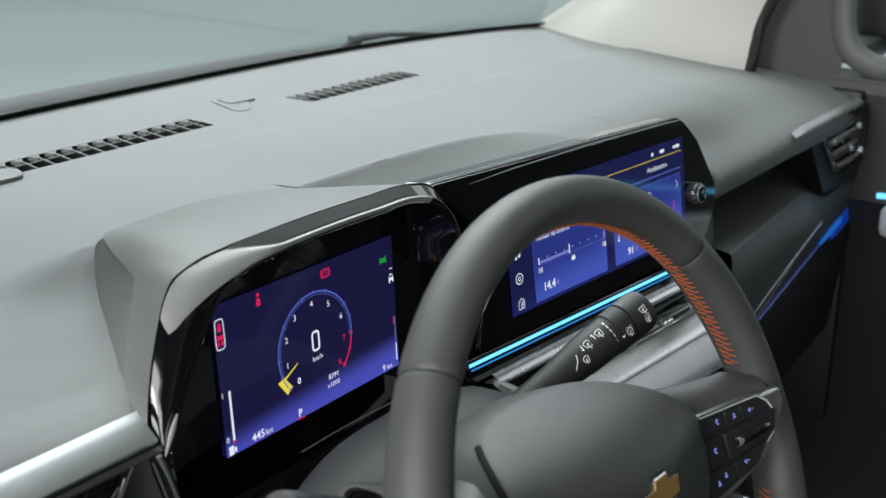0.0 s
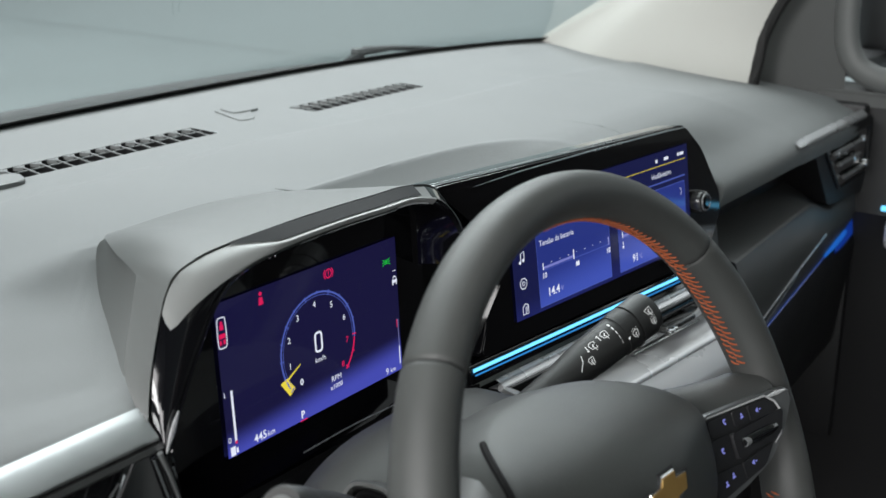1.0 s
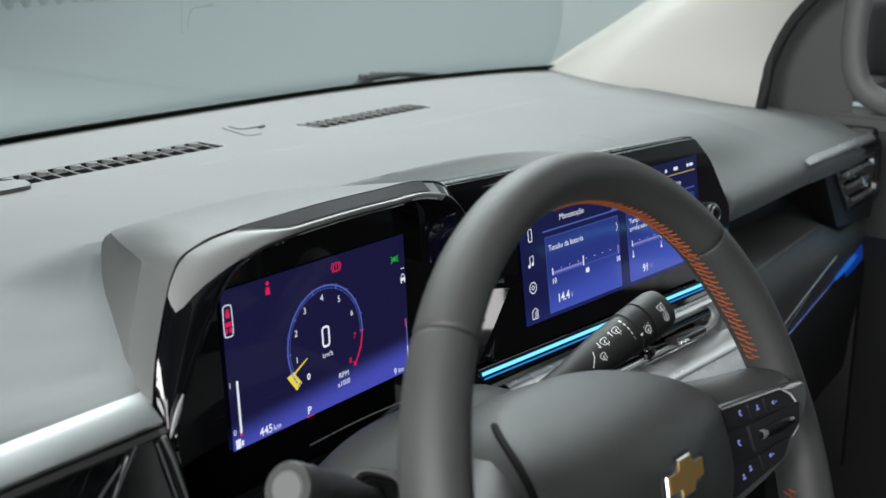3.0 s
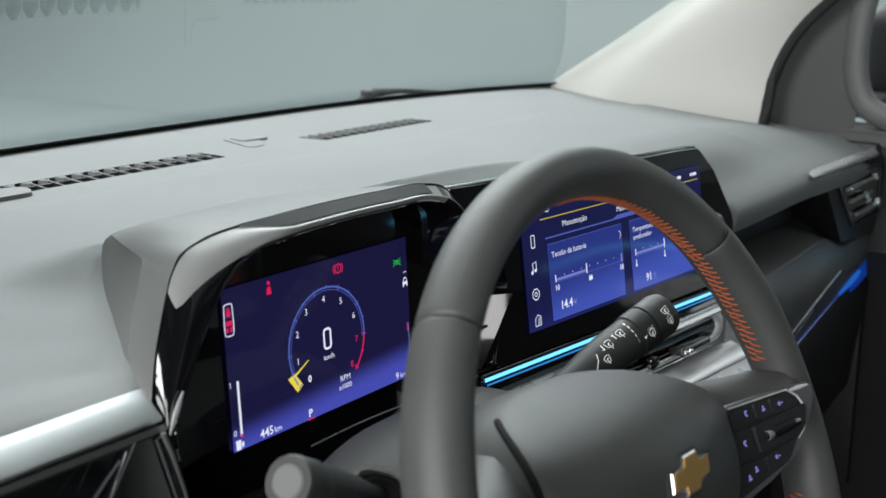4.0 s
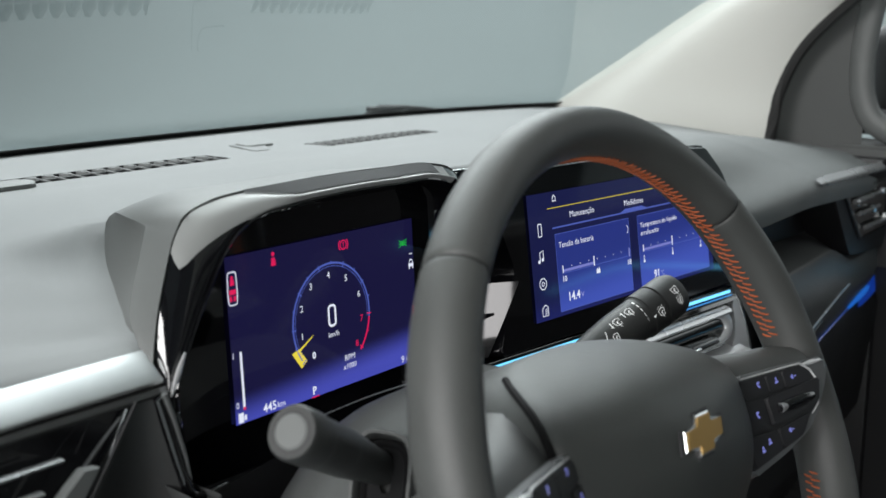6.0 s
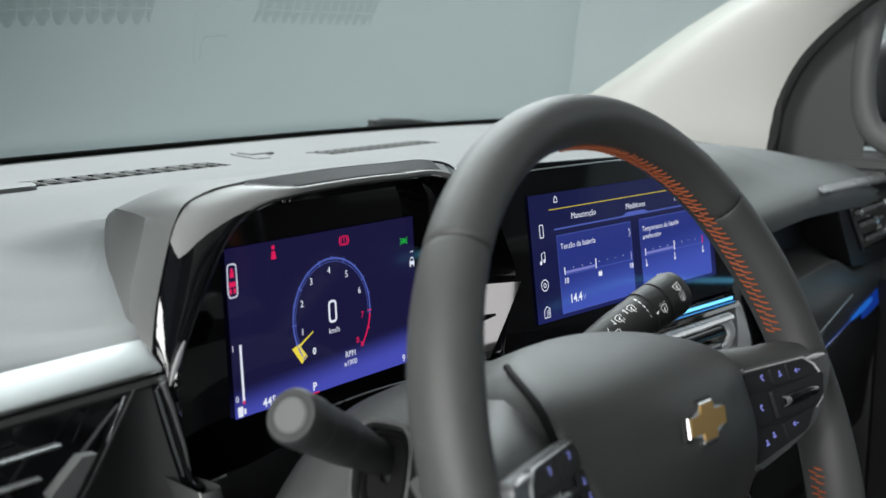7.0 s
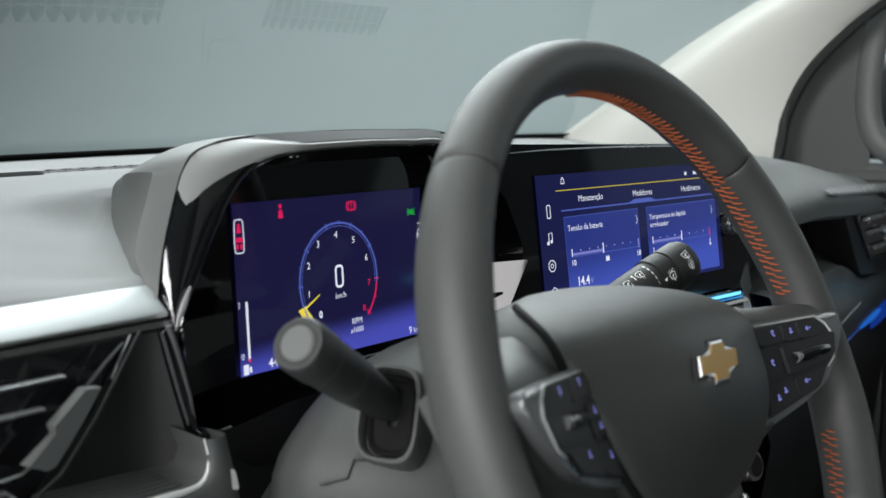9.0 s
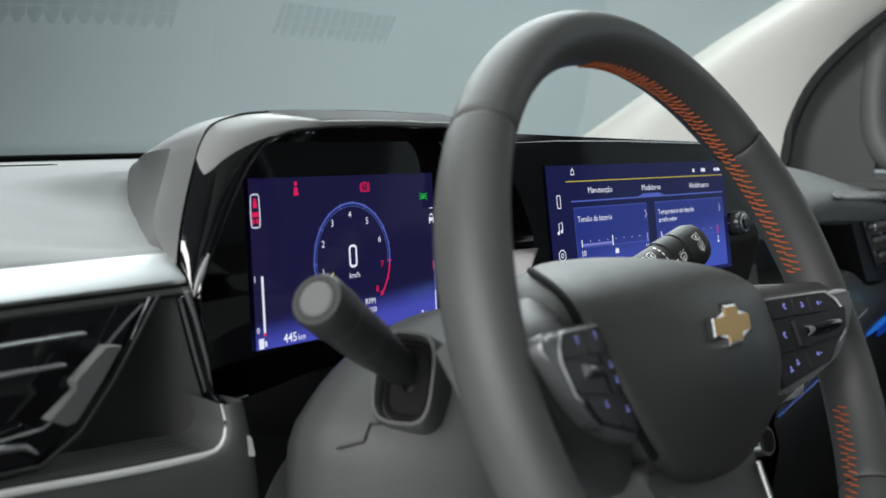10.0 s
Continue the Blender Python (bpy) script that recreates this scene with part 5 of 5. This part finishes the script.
part("shelf_floor", loft([[(x, 0.500, z + 0.0035) for x, z in SHELF], [(x, 0.470, z + 0.0010) for x, z in SHELF], [(x, 0.4590, z) for x, z in SHELF]]), LOWER, shelf, "dark ribbed shelf floor")
for k in range(7):
    part("rib", tube([(x, 0.466 + 0.0046 * k, z + 0.0013 + 0.0003 * k) for x, z in SHELF[:5]], 0.0006, 5), LOWER, shelf)
OUTER = ((0.20, 0.830), (0.2464, 0.830), (0.3150, 0.830), (0.3660, 0.830), (0.3960, 0.830), (0.4000, 0.880), (0.3983, 0.9234), (0.3930, 0.9450), (0.3880, 0.9640))
E0, E1 = spline([(x, 0, z) for x, z in SHELF], 44), spline([(x, 0, z) for x, z in OUTER], 44)
face = [[(a.x, 0.4590, a.z - 0.0004) for a in E0]]
for w, y in ((0.04, 0.4572), (0.12, 0.4560), (0.35, 0.4553), (0.65, 0.4555), (0.88, 0.4568), (0.97, 0.4590), (1.0, 0.4625)):
    face.append([(a.x + (b.x - a.x) * w, y, a.z + (b.z - a.z) * w) for a, b in zip(E0, E1)])
face.append([(b.x, 0.485, b.z) for b in E1])
part("shelf_front", loft(face), LOWER, shelf, "grey shelf front with a rounded end", smooth=70)
part("small_label", prism(rounded(((-0.0022, 0.0066), (0.0008, 0.0050), (0.0034, -0.0050), (0.0030, -0.0064), (-0.0012, -0.0052)), 0.0006), 0, 0.0012, 0.0003, 1), TRIMLINE, shelf, "small pale label", Matrix(((1, 0, 0, 0.3905), (0, 0, -1, 0.4566), (0, 1, 0, 0.9385), (0, 0, 0, 1))))

# ---- passenger side below the dash edge ----
lower = thing("glovebox_panel", None, "dark patterned passenger dash panel with silver and blue light lines", "dash panel")


def decor_y(x):
    return 0.450 + (x - 1.07) * 0.07


def light_z(x):
    return 0.833 + (x - 1.305) * 0.10


def line_z(x):
    return 0.851 + (x - 1.243) * 0.166


def decor_top(x):
    return 0.938 - 0.030 * step(1.36, 1.48, x)


XR = np.linspace(1.105, 1.60, 32)
part("recess_back", loft([[(x, dash_front(x) + 0.034, 1.030 - 0.014 * step(1.25, 1.08, x) - 0.02 * step(1.3, 1.6, x)), (x, dash_front(x) + 0.05, 1.00), (x, 0.53, 0.985), (x, 0.53, 0.945)] for x in XR]), BLACK, lower)
part("shelf_top", loft([[(x, 0.535, 0.946), (x, decor_y(x) + 0.012, decor_top(x) + 0.0012), (x, decor_y(x) + 0.004, decor_top(x))] for x in XR]), LOWER, lower, "dark shelf top")
part("panel", loft([[(x, decor_y(x) + 0.004, decor_top(x)), (x, decor_y(x) + 0.0012, decor_top(x) - 0.0012), (x, decor_y(x) - 0.001, decor_top(x) - 0.006), (x, decor_y(x) - 0.005, 0.5 * (decor_top(x) + light_z(x))), (x, decor_y(x) - 0.002, light_z(x) + 0.008), (x, decor_y(x) + 0.001, light_z(x) - 0.004)] for x in XR]), PANEL, lower, "patterned grey decor panel")
part("silver_line", tube([(x, decor_y(x) - 0.0040, line_z(x)) for x in np.linspace(1.12, 1.436, 20)], [0.0005 + 0.0014 * (k / 19) ** 2 for k in range(20)], 6), SILVER, lower, "fine silver line")
part("lower_line", tube([(x, decor_y(x) - 0.0036, line_z(x) - 0.006 - 0.05 * (1.33 - x)) for x in np.linspace(1.12, 1.33, 12)], 0.0005, 6), DARKSILVER, lower, "faint silver line")
part("light_line", tube([(x, decor_y(x) - 0.0016, light_z(x)) for x in np.linspace(1.11, 1.46, 24)], 0.0013, 6), AMBIENT2, lower, "dim blue light line")
part("light_end", tube([(x, decor_y(x) - 0.0018, light_z(x)) for x in np.linspace(1.45, 1.552, 8)], [0.0014, 0.0022, 0.0030, 0.0036, 0.0038, 0.0038, 0.0034, 0.0012], 8), AMBIENT3, lower, "bright blue light end")
# glowing patch in place of blue light cast on the panel end
part("light_guide", loft([[(x, decor_y(x) - 0.0008, light_z(x) + 0.024 * step(1.52, 1.60, x)), (x, decor_y(x) - 0.0030, light_z(x) - 0.012), (x, decor_y(x) - 0.0010, light_z(x) - 0.016 - 0.026 * step(1.50, 1.56, x))] for x in np.linspace(1.50, 1.60, 12)]), AMBIENT4, lower, "glowing patch imitating blue light on the panel end")
part("glovebox", loft([[(x, decor_y(x) + 0.001, light_z(x) - 0.005), (x, decor_y(x) - 0.006, light_z(x) - 0.03), (x, decor_y(x) + 0.01, 0.68), (x, 0.60, 0.50)] for x in XR]), BLACK, lower)

pv = thing("side_vent", None, "black passenger air vent with bright blade ends", "air vent", "side vents")
TURNED = Matrix(((1, 0, 0, 0), (0, 0, -1, 0.4790), (0, 1, 0, 0), (0, 0, 0, 1)))
part("vent_body", prism(rounded(((1.365, 1.024), (1.606, 1.012), (1.606, 0.905), (1.455, 0.915)), 0.012), -0.05, 0.0, 0.004, 3), BLACK, pv, "black vent body", TURNED)
part("vent_opening", prism(rounded(((1.4126, 1.003), (1.589, 1.000), (1.592, 0.934), (1.4875, 0.9316)), 0.008), -0.004, 0.0008, 0.0006, 1), GLOSS, pv, "glossy black opening", TURNED)
part("vent_surround", tube([(x, y, 0.0012) for x, y in rounded(((1.4126, 1.003), (1.589, 1.000), (1.592, 0.934), (1.4875, 0.9316)), 0.008)], 0.0024, 8, True, up=(0, 0, 1)), BLACK, pv, m=TURNED)
for x0, x1, z in ((1.446, 1.560, 0.9860), (1.466, 1.545, 0.9680), (1.492, 1.575, 0.9470)):
    part("blade", tube([(x0, z, 0.0045), (x0 + 0.02, z + 0.0006, 0.0055), (x1, z + 0.0012, 0.0050)], [0.0028, 0.0034, 0.0026], 8, up=(0, 0, 1)), DARKSILVER, pv, "grey vent blade", TURNED)
for x, z, r in ((1.452, 0.985, 0.0042), (1.552, 0.9875, 0.0050), (1.520, 0.9680, 0.0058), (1.573, 0.9500, 0.0062)):
    part("blade_end", tube([(x, z, 0.003), (x, z, 0.0085), (x, z, 0.0100)], [r, r * 0.9, r * 0.5], 14, up=(0, 1, 0)), CHROME, pv, "bright blade end", TURNED)

# ---- right side: pillar, quarter panel, door ----
pillar = thing("pillar_trim_right", None, "cream fabric covered windscreen pillar trim", "pillar", kind="structure")
FRONT = [(1.560, 1.005, 1.066), (1.560, 0.979, 1.084), (1.560, 0.867, 1.154), (1.560, 0.760, 1.222), (1.558, 0.640, 1.287), (1.50, 0.45, 1.39), (1.42, 0.30, 1.47)]
REAR = [(1.545, 0.640, 1.030), (1.545, 0.636, 1.052), (1.553, 0.630, 1.109), (1.556, 0.606, 1.164), (1.556, 0.549, 1.225), (1.53, 0.43, 1.30), (1.46, 0.18, 1.42)]
Fp, Rp = spline(FRONT, 40), spline(REAR, 40)
rings = []
for k in range(15):
    t = k / 14
    bulge = 0.030 * (math.sin(math.pi * t) ** 0.8) * step(0, 0.35, t)
    rings.append([a.lerp(b, t) + Vector((-bulge, 0, 0)) for a, b in zip(Fp, Rp)])
rings.insert(0, [p + Vector((0.03, 0.006, 0.003)) for p in Fp])
rings.append([p + Vector((0.03, -0.004, 0.0)) for p in Rp])
part("pillar_cover", loft(rings), CREAM, pillar)
part("pillar_seal", tube([p + Vector((0.004, -0.006, 0)) for p in Rp], 0.008, 8), RUBBER, pillar, "black rubber seal")

left = thing("pillar_trim_left", None, "cream fabric covered windscreen pillar trim", "pillar", kind="structure")
me = pillar.children[0].data.copy()
me.transform(Matrix.Translation((2 * MID, 0, 0)) @ Matrix.Diagonal((-1, 1, 1, 1)))
me.flip_normals()
new("pillar_cover", me).parent = left

door = thing("door_1", None, "grey passenger door trim with a window frame", "door", kind="structure")
part("quarter_panel", loft([[(1.600, 0.66, 1.02), (1.600, 0.66, 1.30)], [(1.604, 0.58, 1.02), (1.604, 0.58, 1.30)], [(1.612, 0.525, 1.02), (1.612, 0.525, 1.30)]]), GREYTRIM, door)
part("mirror_pillar", tube(spline(((1.614, 0.30, 1.052), (1.614, 0.44, 1.054), (1.614, 0.488, 1.059), (1.614, 0.514, 1.074), (1.614, 0.527, 1.10), (1.614, 0.532, 1.14), (1.614, 0.528, 1.20), (1.60, 0.47, 1.36)), 40), 0.0175, 14, flat=0.7, up=(1, 0, 0)), POD, door)
part("door_top", loft([[(1.604, y, 1.020), (1.608, y, 1.040), (1.64, y, 1.046), (1.66, y, 1.03)] for y in (0.66, 0.3, -0.4)]), GREYTRIM, door)
part("door_panel", loft([[(1.607, y, 1.036), (1.607, y, 0.95), (1.575, y, 0.88), (1.60, y, 0.80), (1.60, y, 0.35)] for y in (0.60, 0.3, -0.4, -1.73)]), BLACK, door)
part("armrest_light", tube(spline(((1.558, 0.44, 0.895), (1.556, 0.28, 0.908), (1.556, 0.14, 0.921), (1.556, 0.02, 0.936), (1.556, -0.06, 0.944), (1.556, -0.16, 0.932), (1.556, -0.24, 0.915)), 40), 0.004, 8), AMBIENT, door, "blue light line")
part("armrest", box(0.05, 0.5, 0.045, (1.56, 0.18, 0.865), 0.012, 3), SILVER, door)
part("dash_end", box(0.02, 0.24, 0.5, (1.598, 0.605, 0.775), 0.005, 2), BLACK, door)

mirror = thing("door_mirror", None, "dark passenger door mirror outside the window", "mirror")
part("mirror_housing", box(0.20, 0.10, 0.15, (1.83, 0.52, 1.13), 0.035, 4), COWL, mirror)
part("mirror_foot", box(0.12, 0.05, 0.03, (1.70, 0.53, 1.065), 0.01, 2), COWL, mirror)

# ---- windscreen, seal, wiper, roof ----
SL = radians(28.5)
screen_glass = thing("windscreen", None, "clear laminated car windscreen with a black lower edge", "windscreen", kind="structure")
rows = []
for x in np.linspace(0.20, 1.59, 36):
    yb = dash_back(x)
    rows.append([(x, yb + 0.010 - s * math.cos(SL), 1.066 + s * math.sin(SL)) for s in np.linspace(0, 0.86, 12)])
g = part("glass_pane", loft(rows), WINDOW, screen_glass)
g.visible_shadow = False
if g.data.polygons[0].normal.z > 0:
    g.data.flip_normals()
def on_glass(x, k, d):
    return (x, dash_back(x) + 0.010 - k * math.cos(SL) - d * math.sin(SL), 1.066 + k * math.sin(SL) - d * math.cos(SL))


part("lower_seal", loft([[on_glass(x, 0.004, 0.0017), on_glass(x, 0.012, 0.0017), on_glass(x, 0.0300, 0.0020), on_glass(x, 0.0305, 0.0008)] for x in np.linspace(0.21, 1.565, 50)]), RUBBER, screen_glass, "black printed lower edge")
cowl = thing("cowl", None, "black plastic cowl panel below the windscreen", "cowl", kind="structure")
part("cowl_panel", loft([[(x, dash_back(x) + 0.012, 1.060), (x, dash_back(x) + 0.05, 1.052), (x, dash_back(x) + 0.16, 1.035), (x, dash_back(x) + 0.30, 1.02)] for x in np.linspace(0.20, 1.60, 30)]), COWL, cowl)
wiper = thing("wiper", None, "black windscreen wiper resting on the cowl", "wiper", "wipers")
part("wiper_blade", loft([[(x, dash_back(x) + 0.030, 1.055), (x, dash_back(x) + 0.030, 1.068), (x, dash_back(x) + 0.040, 1.068), (x, dash_back(x) + 0.040, 1.055)] for x in np.linspace(0.55, 1.18, 20)], True, True), RUBBER, wiper)
part("wiper_arm", tube([(0.44, 1.05, 1.055), (0.56, 1.090, 1.066), (0.66, 1.108, 1.070), (0.72, 1.115, 1.068)], [0.008, 0.008, 0.006, 0.004], 8), COWL, wiper)
wiper2 = thing("wiper", None, "black windscreen wiper hub on the cowl", "wiper", "wipers")
part("wiper_arm", tube([(1.235, 1.115, 1.062), (1.275, 1.108, 1.080), (1.32, 1.095, 1.080), (1.44, 1.075, 1.066)], [0.007, 0.007, 0.004, 0.003], 8), COWL, wiper2)
part("wiper_pivot", tube([(1.265, 1.113, 1.05), (1.265, 1.113, 1.084)], 0.009, 12), COWL, wiper2)
roof = thing("roof", None, "plain pale headliner over a dark closed cabin", "roof", kind="structure")
part("headliner", box(1.10, 2.2, 0.05, (0.895, -0.70, 1.56), 0.02, 2), CREAM, roof)
part("rear_wall", box(1.40, 0.06, 1.2, (0.90, -1.75, 0.95), 0.01, 1), BLACK, roof)
part("cabin_floor", box(1.42, 2.6, 0.04, (0.90, -0.35, 0.32), 0.01, 1), BLACK, roof)
part("bulkhead", box(1.42, 0.04, 0.75, (0.90, 0.62, 0.66), 0.01, 1), BLACK, roof)
